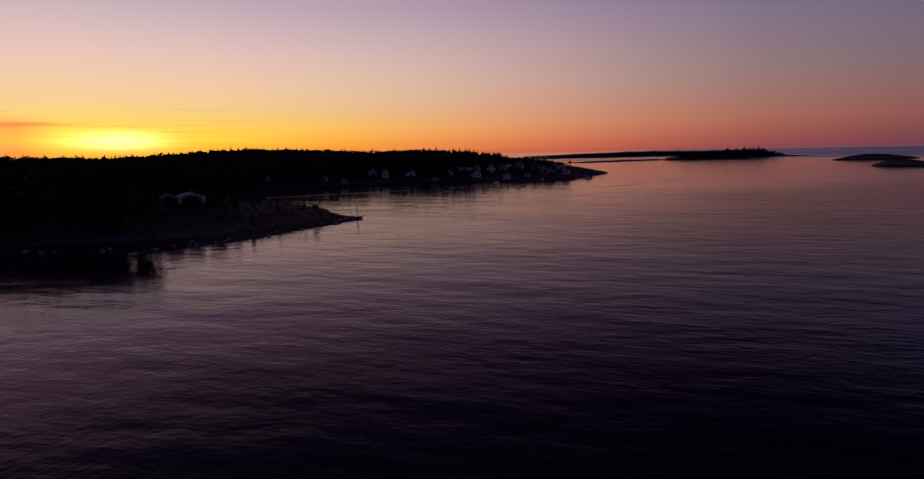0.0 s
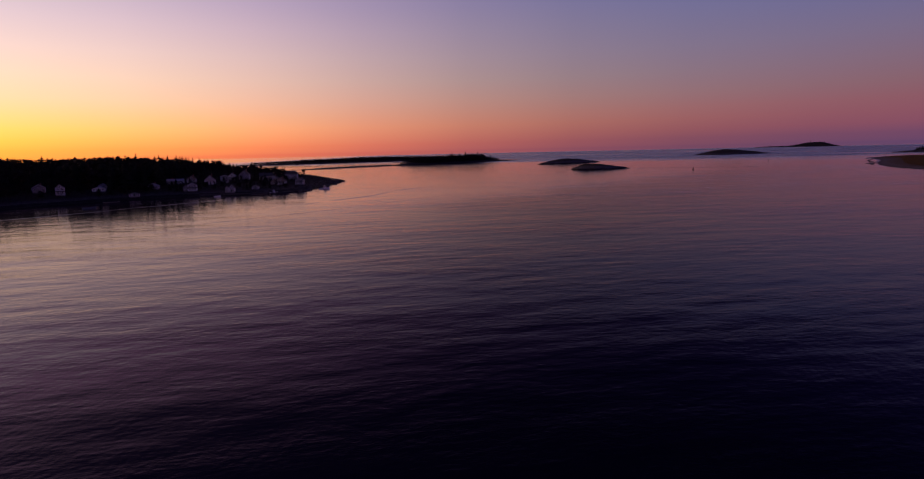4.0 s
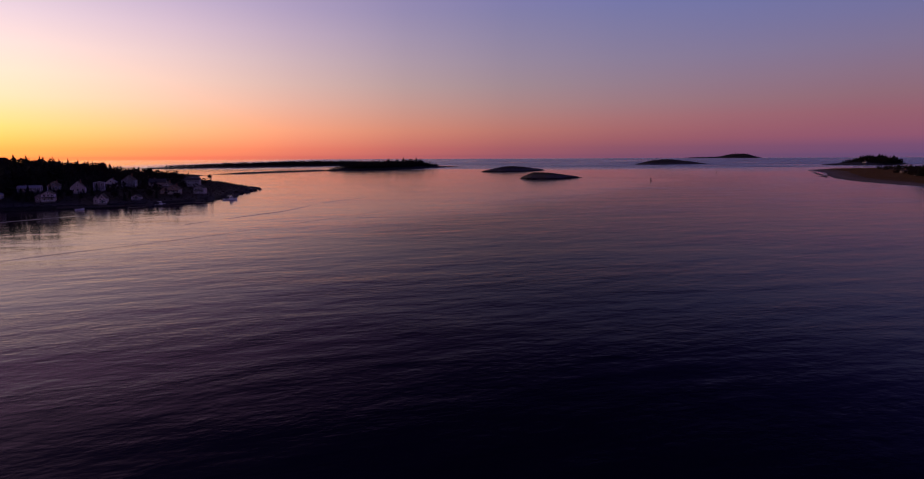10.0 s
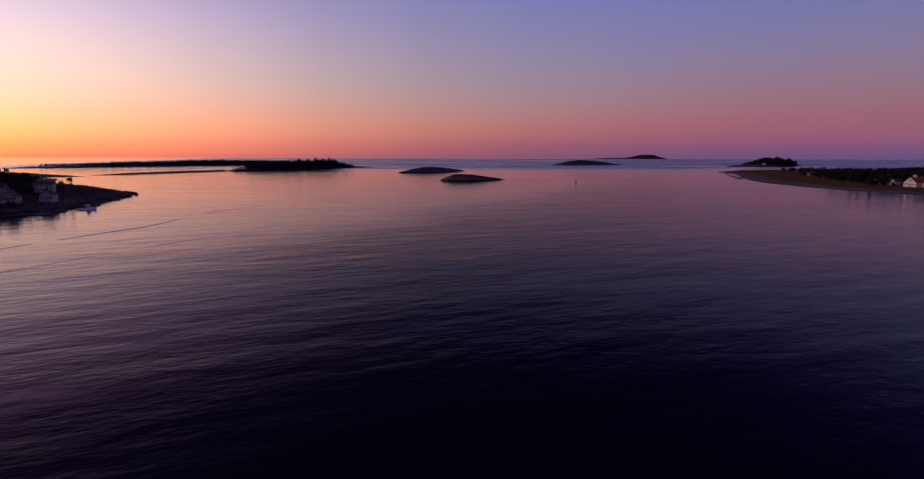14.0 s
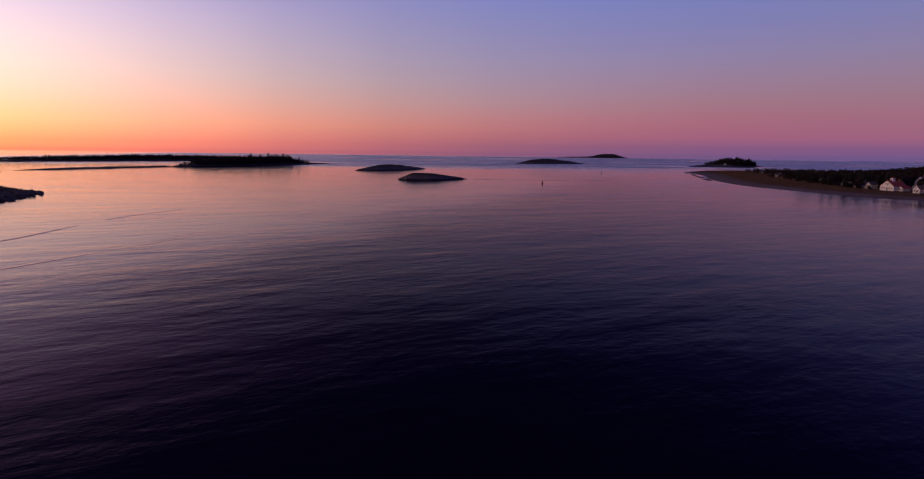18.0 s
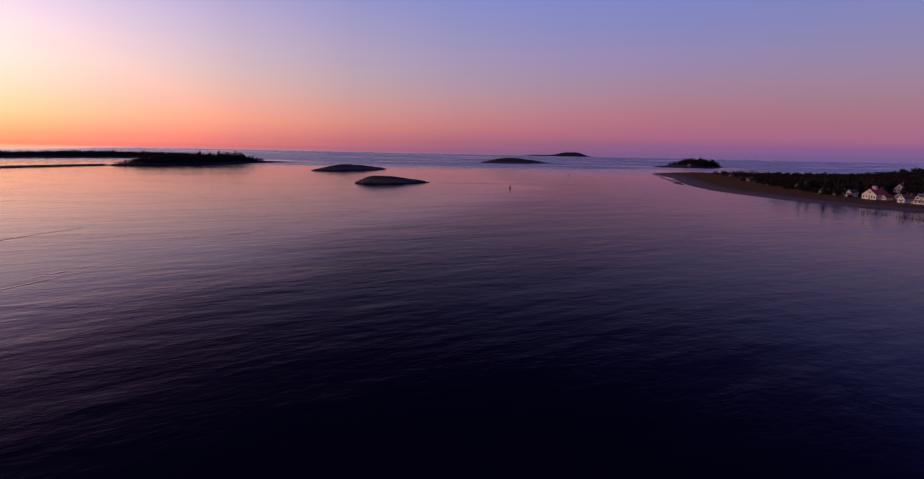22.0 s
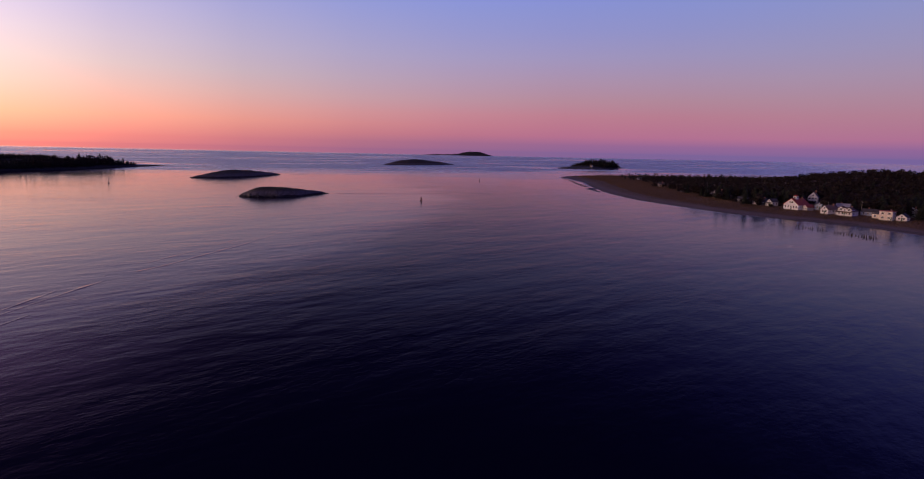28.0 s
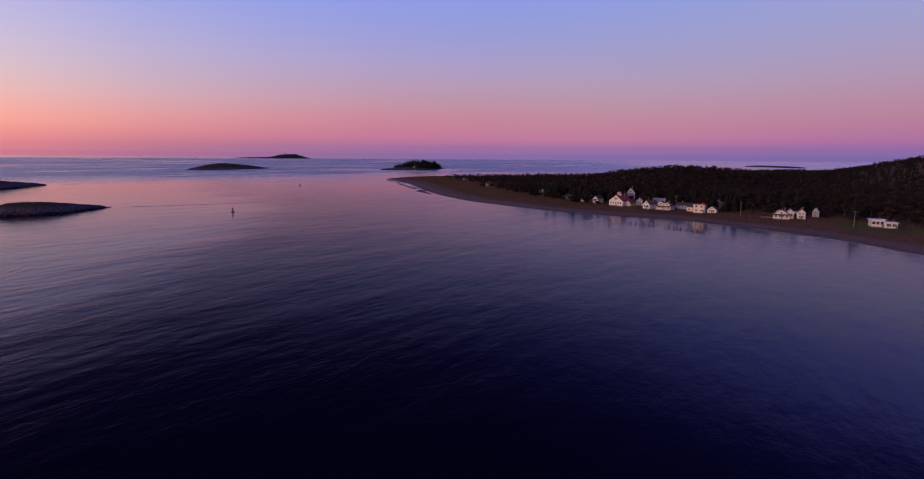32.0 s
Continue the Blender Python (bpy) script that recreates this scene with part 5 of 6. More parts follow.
def wrack_line(pts, inland, width, seed, label):
    """A thin uneven band of drift weed lying along the beach, at a set distance in from the water."""
    px, py = np.array(smooth_line(pts, 2.0)).T
    want = inland + 3.0 * fbm(np.arange(len(px)), np.full(len(px), seed), 14.0, 3, seed)
    for _ in range(6):
        d = RIVER_LAND.depth(px, py)
        gx = (RIVER_LAND.depth(px + 1, py) - RIVER_LAND.depth(px - 1, py)) / 2
        gy = (RIVER_LAND.depth(px, py + 1) - RIVER_LAND.depth(px, py - 1)) / 2
        n = np.maximum(np.hypot(gx, gy), 0.4)
        px, py = px - gx / n * (d - want), py - gy / n * (d - want)
    thick = np.clip(0.35 + 1.5 * fbm(np.arange(len(px)), np.full(len(px), seed + 9.0), 10.0, 4, seed + 2), 0, 1) * width
    bm, last = bmesh.new(), None
    for i in range(len(px)):
        nx, ny = gx[i] / n[i], gy[i] / n[i]
        ring = []
        for o, lift in ((-1, 0.0), (-0.4, 0.14), (0.3, 0.16), (1, 0.0)):
            x, y = px[i] + nx * o * thick[i], py[i] + ny * o * thick[i]
            ring.append(bm.verts.new((x, y, max(RIVER_LAND.at(x, y), 0.0) + 0.03 + lift)))
        if last and thick[i] > 0.12:
            for k in range(3):
                bm.faces.new((last[k], last[k + 1], ring[k + 1], ring[k]))
        last = ring
    tagged(part("wrack_line", bm, WRACK), label, "seaweed", kind="stuff")


WRACK = grained("dark_wrack", (0.015, 0.013, 0.010), (0.05, 0.04, 0.03), 1.5, 0.6, 0.5)
SHORE = [(800, 944), (754, 878), (702, 812), (655, 764), (625, 734), (593, 700), (551, 639), (517, 574)]
wrack_line(SHORE[:6], 2.5, 3.2, 3, "broad dark band of drift weed along the wet sand")
wrack_line(SHORE, 7.0, 1.5, 5, "thin dark line of drift weed along the beach")
wrack_line([(478, 450), (476, 400), (455, 354), (440, 325), (415, 300)], 5.0, 0.9, 8, "thin dark tide line on the sand below the houses")

# ---- trees ----
def blades(verts, faces, cx, cy, cz, r, drop, n, g, thick):
    for k in range(n):
        a = (k + g.uniform(-0.35, 0.35)) * math.tau / n
        rr = r * g.uniform(0.7, 1.15)
        w = rr * 0.42
        i = len(verts)
        verts.append((cx, cy, cz + thick))
        verts.append((cx + rr * math.cos(a) - w * math.sin(a), cy + rr * math.sin(a) + w * math.cos(a), cz - drop * g.uniform(0.6, 1.3)))
        verts.append((cx + rr * math.cos(a) + w * math.sin(a), cy + rr * math.sin(a) - w * math.cos(a), cz - drop * g.uniform(0.6, 1.3)))
        faces.append((i, i + 1, i + 2))


def spruce_crown(g, tiers, n):
    """Crown of a tree one metre high."""
    verts, faces = [], []
    low, broad = g.uniform(0.08, 0.18), g.uniform(0.20, 0.30)
    for t in range(tiers):
        u = t / (tiers - 1)
        blades(verts, faces, g.uniform(-0.012, 0.012), g.uniform(-0.012, 0.012), low + (0.95 - low) * u, broad * (1 - u) ** 0.5 * g.uniform(0.7, 1.2) + 0.035, 0.05, n, g, 0.075)
    return verts, faces


def leaf_crown(g, clumps, per):
    """A rounded, gappy crown of twig and leaf clumps, one metre high with its trunk."""
    verts, faces = [], []
    for c in range(clumps):
        a, v = g.uniform(0, math.tau), g.uniform(-0.9, 1)
        rr = 0.33 * math.sqrt(max(0, 1 - v * v * 0.85)) * g.uniform(0.35, 1.1)
        x, y, z = rr * math.cos(a), rr * math.sin(a), 0.62 + 0.33 * v
        s = g.uniform(0.05, 0.11)
        for p in range(per):
            i = len(verts)
            for q in range(3):
                verts.append((x + g.gauss(0, s), y + g.gauss(0, s), z + g.gauss(0, s * 0.8)))
            faces.append((i, i + 1, i + 2))
    return verts, faces


def tree_trunk(g, leafy_tree, limbs):
    verts, faces = [], []

    def limb(a, b, r0, r1):
        i = len(verts)
        a, b = Vector(a), Vector(b)
        side = (b - a).orthogonal().normalized()
        up = (b - a).cross(side).normalized()
        for p, r in ((a, r0), (b, r1)):
            for k in range(4):
                an = k * math.pi / 2
                verts.append(tuple(p + side * r * math.cos(an) + up * r * math.sin(an)))
        for k in range(4):
            faces.append((i + k, i + (k + 1) % 4, i + 4 + (k + 1) % 4, i + 4 + k))

    top = 0.55 if leafy_tree else 0.86
    limb((0, 0, -0.08), (g.uniform(-0.02, 0.02), g.uniform(-0.02, 0.02), top), 0.022, 0.006 if not leafy_tree else 0.013)
    for k in range(limbs):
        a = g.uniform(0, math.tau)
        z = g.uniform(0.25, 0.52) if leafy_tree else g.uniform(0.12, 0.6)
        r = g.uniform(0.15, 0.3) if leafy_tree else 0.1
        limb((0, 0, z), (r * math.cos(a), r * math.sin(a), z + (g.uniform(0.15, 0.35) if leafy_tree else -0.02)), 0.010, 0.003)
    return verts, faces


def template(seed, kind, rich):
    g = random.Random(seed)
    if kind == "spruce":
        crown = spruce_crown(g, 12 if rich else 8, 9 if rich else 6)
        trunk = tree_trunk(g, False, 4 if rich else 1)
    else:
        crown = leaf_crown(g, 60 if rich else 26, 4 if rich else 3)
        trunk = tree_trunk(g, True, 7 if rich else 3)
    return crown, trunk


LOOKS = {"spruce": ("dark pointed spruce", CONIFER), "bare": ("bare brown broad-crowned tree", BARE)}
MASTERS = {}


def tree_thing(kind, seed, x, y, z, h, wide, label):
    """A tree as a thing of its own: trunk and crown."""
    key = (kind, seed)
    if key not in MASTERS:
        (cv, cf), (tv, tf) = template(900 + seed, kind, True)
        me = bpy.data.meshes.new("crown")
        me.from_pydata(cv, [], cf)
        me.materials.append(LOOKS[kind][1])
        mt = bpy.data.meshes.new("trunk")
        mt.from_pydata(tv, [], tf)
        mt.materials.append(BARK)
        MASTERS[key] = (me, mt)
    me, mt = MASTERS[key]
    root = new("spruce_tree" if kind == "spruce" else "broadleaf_tree")
    root.matrix_basis = Matrix.LocRotScale((x, y, z), Euler((0, 0, (x * 13 + y * 7) % 6.28)), (h * wide, h * wide, h))
    tagged(root, label, "tree")
    shared("crown", me, root, Matrix())
    shared("trunk", mt, root, Matrix())


def forest(name, spots, label):
    """Many trees in one mesh: x, y, z, height, width factor, kind."""
    pools = {k: [template(50 + s, k, False) for s in range(5)] for k in ("spruce", "bare")}
    g = random.Random(len(spots))
    vs, sizes, counts, mats = [], [], [], []
    start = 0
    loops, ltot, lmat = [], [], []
    packed = {}
    for k, pool in pools.items():
        for i, ((cv, cf), (tv, tf)) in enumerate(pool):
            v = np.array(cv + tv)
            idx = [j for f in cf for j in f] + [j + len(cv) for f in tf for j in f]
            tot = [len(f) for f in cf] + [len(f) for f in tf]
            packed[k, i] = (v, np.array(idx), np.array(tot), np.array([0 if k == "spruce" else 1] * len(cf) + [2] * len(tf)))
    for x, y, z, h, wide, k in spots:
        v, idx, tot, mt = packed[k, g.randrange(5)]
        a = g.uniform(0, math.tau)
        c, s = math.cos(a) * h * wide, math.sin(a) * h * wide
        vs.append(np.stack([x + v[:, 0] * c - v[:, 1] * s, y + v[:, 0] * s + v[:, 1] * c, z + v[:, 2] * h], 1))
        loops.append(idx + start)
        ltot.append(tot)
        lmat.append(mt)
        start += len(v)
    v, loops, ltot, lmat = np.concatenate(vs), np.concatenate(loops), np.concatenate(ltot), np.concatenate(lmat)
    me = bpy.data.meshes.new(name)
    me.vertices.add(len(v))
    me.vertices.foreach_set("co", v.ravel())
    me.loops.add(len(loops))
    me.loops.foreach_set("vertex_index", loops)
    me.polygons.add(len(ltot))
    me.polygons.foreach_set("loop_start", np.concatenate([[0], np.cumsum(ltot)[:-1]]))
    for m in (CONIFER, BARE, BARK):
        me.materials.append(m)
    me.polygons.foreach_set("material_index", lmat)
    me.update(calc_edges=True)
    return tagged(new(name, me), label, "trees", kind="stuff")


def scatter(land, box, spacing, keep, height, spruce_share, seed):
    """Tree spots on a jittered grid inside a land; keep(x, y, depth) gives the chance of a tree."""
    g = np.random.RandomState(seed)
    xs, ys = np.meshgrid(np.arange(box[0], box[2], spacing), np.arange(box[1], box[3], spacing))
    xs, ys = xs.ravel() + g.uniform(-0.45, 0.45, xs.size) * spacing, ys.ravel() + g.uniform(-0.45, 0.45, ys.size) * spacing
    d = land.depth(xs, ys)
    ok = (d > 3) & (g.uniform(0, 1, xs.size) < keep(xs, ys, d))
    for hx, hy, r in HOUSES:
        ok &= (xs - hx) ** 2 + (ys - hy) ** 2 > (r + (1.8 if land is HEADLAND else 3.5)) ** 2
    xs, ys = xs[ok], ys[ok]
    z = land.height(xs, ys)
    patch = fbm(xs, ys, 60.0, 3, seed + 40)
    out = []
    for x, y, zz, pt in zip(xs, ys, z, patch):
        k = "spruce" if g.uniform() < np.clip(spruce_share(x, y) + pt * 1.2, 0.03, 0.97) else "bare"
        h = height(x, y) * g.uniform(0.7, 1.18) * (1.08 if k == "spruce" else 0.92)
        out.append((float(x), float(y), float(zz), float(h), float(g.uniform(0.85, 1.2) * (1.0 if k == "spruce" else 1.15)), k))
    return out


def lift_out(spots, test, limit, label_spruce, label_bare):
    """Turn the spots that pass the test into things; give back the rest."""
    rest, n = [], 0
    for s in spots:
        if n < limit and test(s):
            x, y, z, h, wide, k = s
            tree_thing(k, n % 4, x, y, z - 0.2, h, wide, label_spruce if k == "spruce" else label_bare)
            n += 1
        else:
            rest.append(s)
    return rest


HOUSES.extend([(578, 468, 6), (566, 462, 6), (554, 457, 6)])      # open ground before the tall gabled house
step01 = lambda v, a, b: np.clip((v - a) / (b - a), 0, 1)


def head_keep(x, y, d):
    village = (x > -245) & (y > 360) & (y < 620)
    open_tip = (x > -86) & (y > 500)
    p = np.where((y < 140) & (x < -120), np.where(d > 15, 0.95, 0.0), np.where(village, np.where(d < 14, np.where(d > 7, 0.2, 0.0), np.where(d < 62, 0.62, 0.95)), np.where(d < 7, 0.05, 0.95)))
    p = np.where((y > 140) & (y < 275) & (x > -205), np.where((d > 14) & (y < 225), 0.4, 0.0), p)
    p = np.where((y < 300) & (y > 140) & (x > -150), np.where(d > 9, 0.15, 0.0), p)
    return np.where(open_tip | (y > 608) & (x > -112), 0.0, p)


def head_height(x, y):
    if x > -165 and 455 < y < 575:
        return 5.0
    if (x + 195) ** 2 + (y - 515) ** 2 < 50 ** 2:
        return 13.5
    if 380 < y < 470 and x > -240:
        return 7.0
    return 13.0 if y <= 140 else 3.5 if (y < 275 and x > -205) else 10.5 if y < 420 else (10.0 if x < -165 else (6.0 if y < 520 else 6.5))


head_trees = scatter(HEADLAND, (-560, -60, -50, 760), 6.3, head_keep, head_height, lambda x, y: 0.22 if x < -160 or y < 330 else 0.06, 71)
head_trees = lift_out(head_trees, lambda s: (s[0] > -250 and 360 < s[1] < 620) or (s[0] > -215 and s[1] < 260), 230,
                      "dark spruce standing among the village houses", "bare rounded tree among the village houses")
forest("headland_forest", head_trees, "dense dark mixed forest over the headland")


def beach_keep(x, y, d):
    edge = np.clip(42 + (y - 470) * 0.19, 41, 75)
    edge = np.where(y < 380, 58, edge)
    p = np.where(d < edge, 0.0, np.where(d < edge + 25, 0.6, 0.92))
    return np.where((y > 800 - (x - 850) * 0.5) & (x > 800), p * 0.3, p) * np.where(d > 400, 0.85, 1.0)


def beach_height(x, y):
    low = step01(y, 480, 620)
    return float((11.0 if x < 640 else 9.5 if y > 400 else 7.5) - 3.5 * low)


beach_trees = scatter(RIVER_LAND, (470, -120, 1500, 880), 7.6, beach_keep, beach_height, lambda x, y: 0.14 if x < 800 else 0.24, 72)
beach_trees.sort(key=lambda s: RIVER_LAND.depth(np.array([s[0]]), np.array([s[1]]))[0])
beach_trees = lift_out(beach_trees, lambda s: 320 < s[1] < 640, 200, "dark spruce at the wood's edge behind the beach", "bare brown tree at the wood's edge behind the beach")
forest("shore_forest", beach_trees, "brown and dark green mixed woods behind the beach")

wood_trees = scatter(WOOD, (1200, 1230, 1480, 1395), 6.0, lambda x, y, d: np.where((d > 7) & (x > 1318) & (x < 1455), 0.95, 0.0), lambda x, y: 16.0 - 12.5 * min(1.0, abs(x - 1383) / 68.0) ** 1.2, lambda x, y: 0.95, 73)
wood_trees = lift_out(wood_trees, lambda s: s[1] < 1310, 50, "dark pointed spruce crowning the small island", "dark rounded tree on the small island")
forest("island_spruces", wood_trees, "dark spruces crowning the small island")
def spires(x, y, tall=0.75):
    """Uneven heights along a skyline: most trees near the mean, a few well above it."""
    u = math.sin(x * 12.99 + y * 78.23) * 43758.5
    return 0.72 + tall * (u - math.floor(u)) ** 3


stage_trees = scatter(STAGE, (0, 1215, 285, 1470), 4.6, lambda x, y, d: np.where((d > 9) & (x < 262), 0.97, 0.0), lambda x, y: (3.2 + 5.0 * float(step01(x, 15, 75)) + 2.0 * float(step01(x, 80, 180))) * (1 - 0.5 * float(step01(x, 215, 262))) * spires(x, y), lambda x, y: 0.05 if x < 75 else 0.7, 74)
forest("island_spruces", stage_trees, "dense dark spruces covering the island")
forest("far_island_woods", scatter(STAGE_FAR, (-430, 1550, 190, 1955), 5.2, lambda x, y, d: np.where(d > 12, 0.95, 0.0), lambda x, y: (5.0 + 2.5 * float(step01(x, -390, -200))) * spires(x, y, 0.6), lambda x, y: 0.2 if x < -150 else 0.55, 75), "dark woods along the far island")
forest("low_point_shrubs", scatter(SPIT, (-620, 1015, -155, 1240), 8.0, lambda x, y, d: np.where((d > 14) & (x < -270), 0.7, 0.0), lambda x, y: 6.5, lambda x, y: 0.5, 76), "dark shrubs and trees on the low point")
forest("island_scrub", scatter(POND, (834, 1545, 1080, 1650), 7.0, lambda x, y, d: np.where(d > 15, 0.25, 0.0), lambda x, y: 2.0, lambda x, y: 0.1, 77), "low brown scrub on the treeless island")
forest("island_scrub", scatter(SEGUIN, (2640, 3750, 3190, 4180), 18.0, lambda x, y, d: np.where(d > 30, 0.6, 0.0), lambda x, y: 6.0, lambda x, y: 0.6, 78), "dark scrub over the high far island")
for x, y, h, k in ((-158, 166, 5.0, 2), (-154, 171, 4.2, 0), (-150, 178, 3.6, 3), (-160, 158, 5.4, 1), (-163, 186, 5.0, 0)):
    tree_thing("bare", k, x, y, HEADLAND.at(x, y) - 0.2, h, 1.4, "low bare thicket in front of the white house")
tree_thing("bare", 1, -151, 688, HEADLAND.at(-151, 688), 11.0, 0.9, "lone bare broad tree on the headland's crest")


# shrubs crowding the small cottages along the dune
g = random.Random(17)
for hx, hy, n in ((541, 492, 5), (557, 514, 7), (583, 549, 9), (607, 575, 6), (616, 603, 6), (537, 482, 3), (590, 473, 5), (545, 396, 3), (674, 667, 6), (519, 334, 3), (560, 470, 4)):
    for _ in range(n):
        a, r = g.uniform(1.9, 4.6), g.uniform(5.5, 9.5)
        x, y = hx + r * math.cos(a), hy + r * math.sin(a)
        tree_thing("bare", g.randrange(4), x, y, RIVER_LAND.at(x, y) - 0.2, g.uniform(2.2, 4.0), 1.5, "low dark shrub crowding a cottage behind the dune")


# ---- dune grass, wrack and boulders ----
def tufts(name, land, box, spacing, keep, size, mat, label, seed):
    """Grass in blades, as one mesh."""
    g = np.random.RandomState(seed)
    xs, ys = np.meshgrid(np.arange(box[0], box[2], spacing), np.arange(box[1], box[3], spacing))
    xs, ys = xs.ravel() + g.uniform(-0.5, 0.5, xs.size) * spacing, ys.ravel() + g.uniform(-0.5, 0.5, ys.size) * spacing
    d = land.depth(xs, ys)
    ok = g.uniform(0, 1, xs.size) < keep(xs, ys, d)
    xs, ys = xs[ok], ys[ok]
    z = land.height(xs, ys)
    n, per = len(xs), 3
    a = g.uniform(0, math.tau, (n, per))
    h, w = g.uniform(0.6, 1.3, (n, per)) * size, size * 0.45
    bx, by = xs[:, None] + g.normal(0, size * 0.4, (n, per)), ys[:, None] + g.normal(0, size * 0.4, (n, per))
    p0 = np.stack([bx - np.cos(a) * w, by - np.sin(a) * w, np.repeat(z[:, None], per, 1) - 0.05], -1)
    p1 = np.stack([bx + np.cos(a) * w, by + np.sin(a) * w, np.repeat(z[:, None], per, 1) - 0.05], -1)
    p2 = np.stack([bx + g.normal(0, size * 0.5, (n, per)), by + g.normal(0, size * 0.5, (n, per)), z[:, None] + h], -1)
    v = np.stack([p0, p1, p2], 2).reshape(-1, 3)
    me = bpy.data.meshes.new(name)
    me.vertices.add(len(v))
    me.vertices.foreach_set("co", v.ravel())
    me.loops.add(len(v))
    me.loops.foreach_set("vertex_index", np.arange(len(v)))
    me.polygons.add(len(v) // 3)
    me.polygons.foreach_set("loop_start", np.arange(0, len(v), 3))
    me.materials.append(mat)
    me.update(calc_edges=True)
    return tagged(new(name, me), label, "grass", kind="stuff")


DUNE = leafy("tawny_dune_grass", (0.085, 0.052, 0.03), (0.125, 0.077, 0.043))
LAWN = leafy("green_lawn", (0.035, 0.06, 0.02), (0.07, 0.11, 0.035))
SCRUB = leafy("brown_scrub", (0.03, 0.022, 0.017), (0.065, 0.046, 0.034))


def dune_keep(x, y, d):
    edge = np.where(y < 380, 70, np.clip(46 + (y - 470) * 0.24, 45, 85))
    near = np.clip(14 + (y - 480) * 0.06, 13, 26)
    lawn = ((x - 482) ** 2 / 26 ** 2 + (y - 302) ** 2 / 20 ** 2) < 1
    return np.where((d > near) & (d < edge + 6) & ~lawn, 0.75, 0.0)


tufts("dune_grass", RIVER_LAND, (385, 180, 960, 950), 1.3, dune_keep, 0.5, DUNE, "tawny dune grass along the top of the beach", 81)
tufts("lawn", RIVER_LAND, (452, 276, 512, 326), 0.7, lambda x, y, d: np.where((((x - 482) ** 2 / 26 ** 2 + (y - 302) ** 2 / 20 ** 2) < 1) & (d > 10), 0.95, 0), 0.25, LAWN, "green lawn round the white beach houses", 82)
tufts("undergrowth", HEADLAND, (-300, 90, -50, 650), 2.6, lambda x, y, d: np.where(d > 8, 0.6, 0), 0.8, SCRUB, "brown scrub and grass on the headland", 83)
tufts("islet_grass", ROCK, (228, 745, 302, 785), 0.9, lambda x, y, d: np.where((d > 7) & (x < 282), 0.75, 0), 0.3, leafy("moss_grass", (0.045, 0.048, 0.022), (0.085, 0.085, 0.038)), "mossy grass on the granite islet's crown", 84)


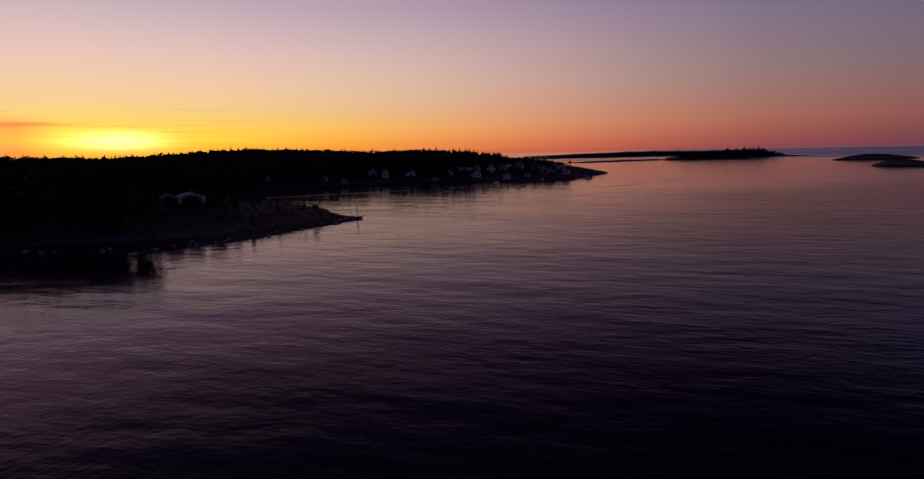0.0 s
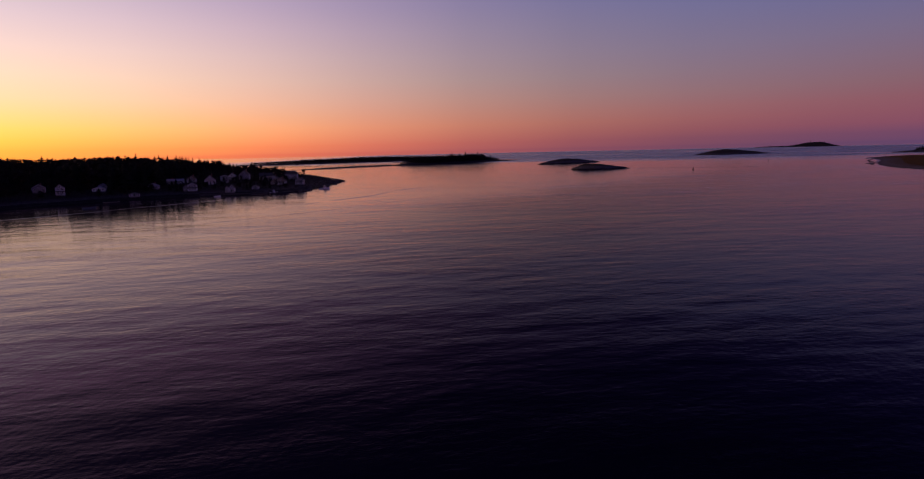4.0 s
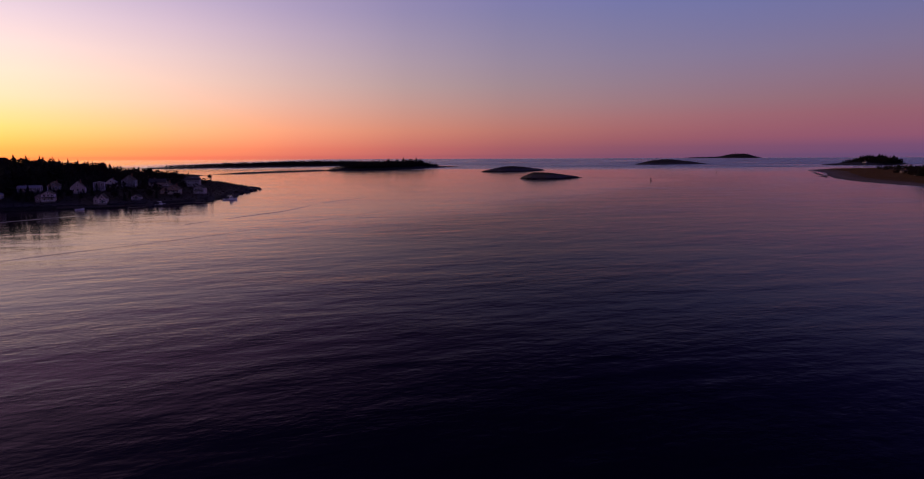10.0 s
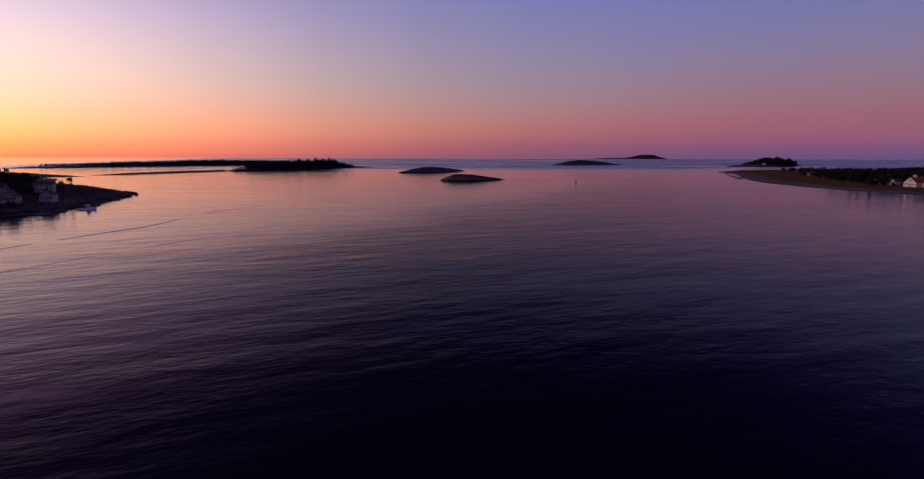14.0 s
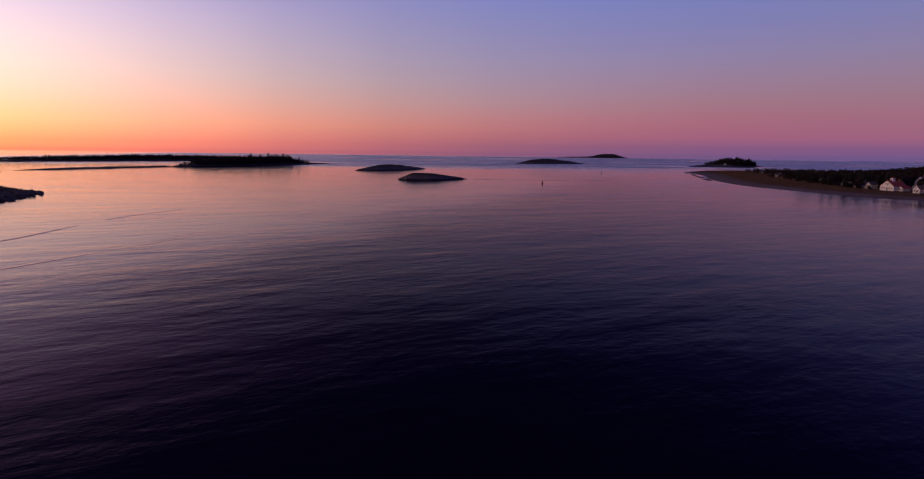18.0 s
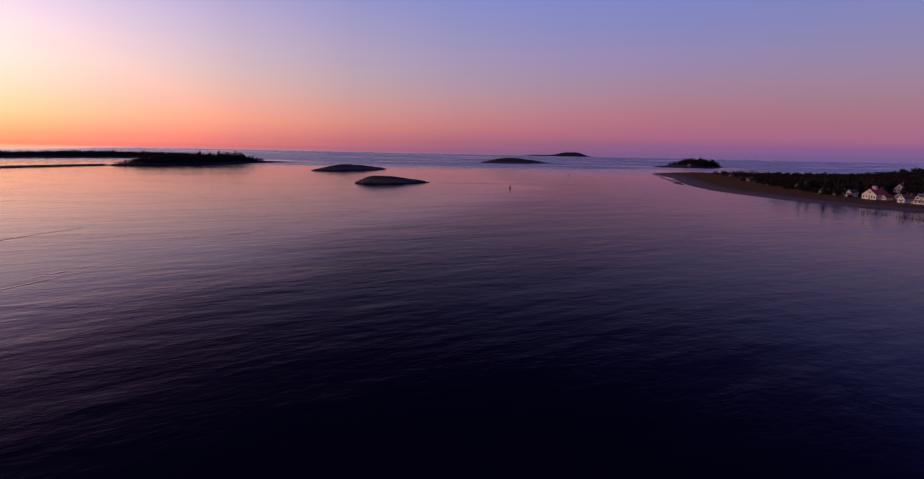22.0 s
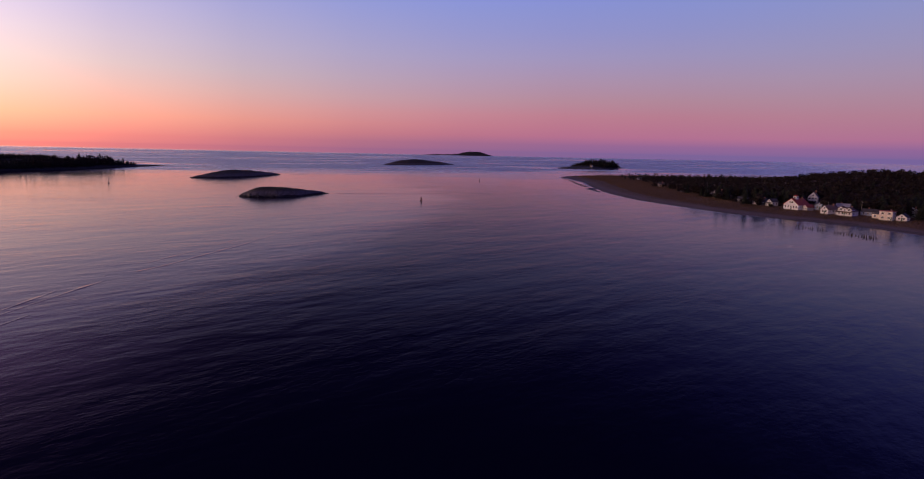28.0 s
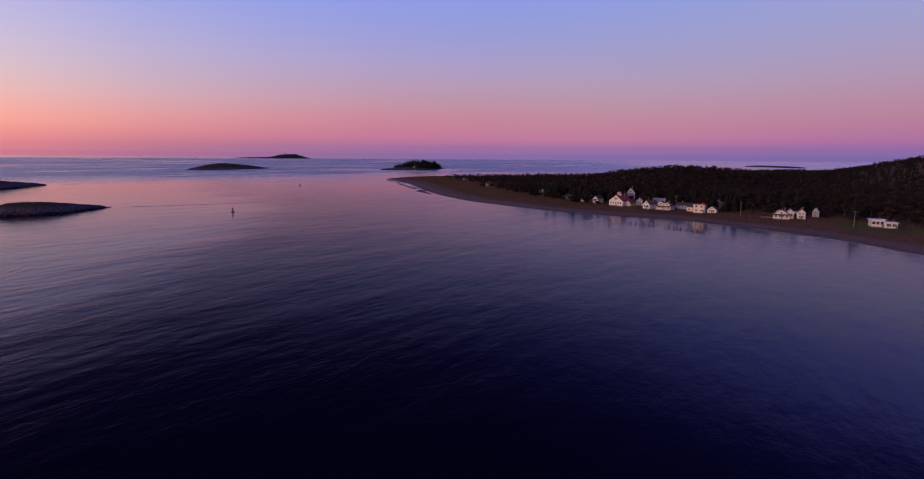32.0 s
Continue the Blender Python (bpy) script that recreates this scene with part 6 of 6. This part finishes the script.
def boulders(name, land, box, count, depth, size, label, seed):
    """Shore rocks as things of their own, sharing five shapes."""
    g = random.Random(seed)
    meshes = []
    for k in range(5):
        bm = bmesh.new()
        bmesh.ops.create_icosphere(bm, subdivisions=2, radius=1.0)
        off = g.uniform(0, 50)
        for v in bm.verts:
            v.co *= 1 + 0.55 * noise.noise(v.co * 1.1 + Vector((off, 0, 0))) + 0.2 * noise.noise(v.co * 3.1 + Vector((0, off, 0)))
        me = bpy.data.meshes.new(name)
        bm.to_mesh(me)
        bm.free()
        me.materials.append(DARK_STONE if "dark" in label or "weedy" in label else STONE)
        meshes.append(me)
    made = 0
    for _ in range(count * 60):
        if made >= count:
            break
        x, y = g.uniform(box[0], box[2]), g.uniform(box[1], box[3])
        d = float(land.depth(np.array([x]), np.array([y]))[0])
        if not depth[0] < d < depth[1]:
            continue
        s = g.uniform(*size)
        ob = new(name, meshes[g.randrange(5)])
        ob.matrix_basis = Matrix.LocRotScale((x, y, max(land.at(x, y), -0.2) + s * 0.1), Euler((g.uniform(0, 0.5), g.uniform(0, 0.5), g.uniform(0, 6))), (s * g.uniform(0.8, 1.6), s * g.uniform(0.8, 1.4), s * g.uniform(0.45, 0.8)))
        tagged(ob, label, "rock", "rocks along this shore")
        made += 1


boulders("shore_rock", HEADLAND, (-190, 105, -105, 215), 40, (-1.5, 3.0), (0.3, 0.8), "rough grey granite rock on the point's shore", 91)
boulders("shore_rock", HEADLAND, (-110, 460, -45, 660), 70, (-2.0, 5.0), (0.6, 1.8), "dark ledge rock along the headland's tip", 92)
boulders("shore_rock", ROCK, (225, 744, 306, 786), 24, (-0.2, 3.0), (0.4, 0.9), "weedy rock at the foot of the granite islet", 93)
boulders("shore_rock", WOOD, (1200, 1235, 1300, 1310), 14, (-2.0, 5.0), (1.2, 2.6), "dark rock at the small island's shore", 94)



def weed_bed(x, y, rx, ry, turn, seed):
    bm = bmesh.new()
    ring, n = [], 22
    mid = bm.verts.new((0, 0, 0.5))
    for k in range(n):
        a = k * math.tau / n
        r = 1 + 1.0 * float(value_noise(k * 0.9, seed, 2))
        ring.append(bm.verts.new((rx * r * math.cos(a), ry * r * math.sin(a), -0.15)))
    for k in range(n):
        bm.faces.new((mid, ring[k], ring[(k + 1) % n]))
    bmesh.ops.subdivide_edges(bm, edges=bm.edges[:], cuts=2)
    for v in bm.verts:
        v.co.z += 0.25 * noise.noise(Vector((v.co.x * 0.4, v.co.y * 0.4, seed)))
    ob = tagged(part("weed_bed", bm, WRACK), "dark weedy flat laid bare by the tide", "seaweed", "weed beds off the spit")
    ob.matrix_basis = pose(x, y, 0.05, 0, 0, turn)


for i, (x, y, rx, ry) in enumerate(((594, 704, 20, 4.5), (610, 714, 14, 5), (578, 683, 16, 3), (638, 750, 22, 4), (666, 783, 20, 3.5), (722, 844, 22, 3), (690, 812, 18, 2.5), (758, 890, 20, 3))):
    weed_bed(x, y, rx, ry, 52, i + 1)
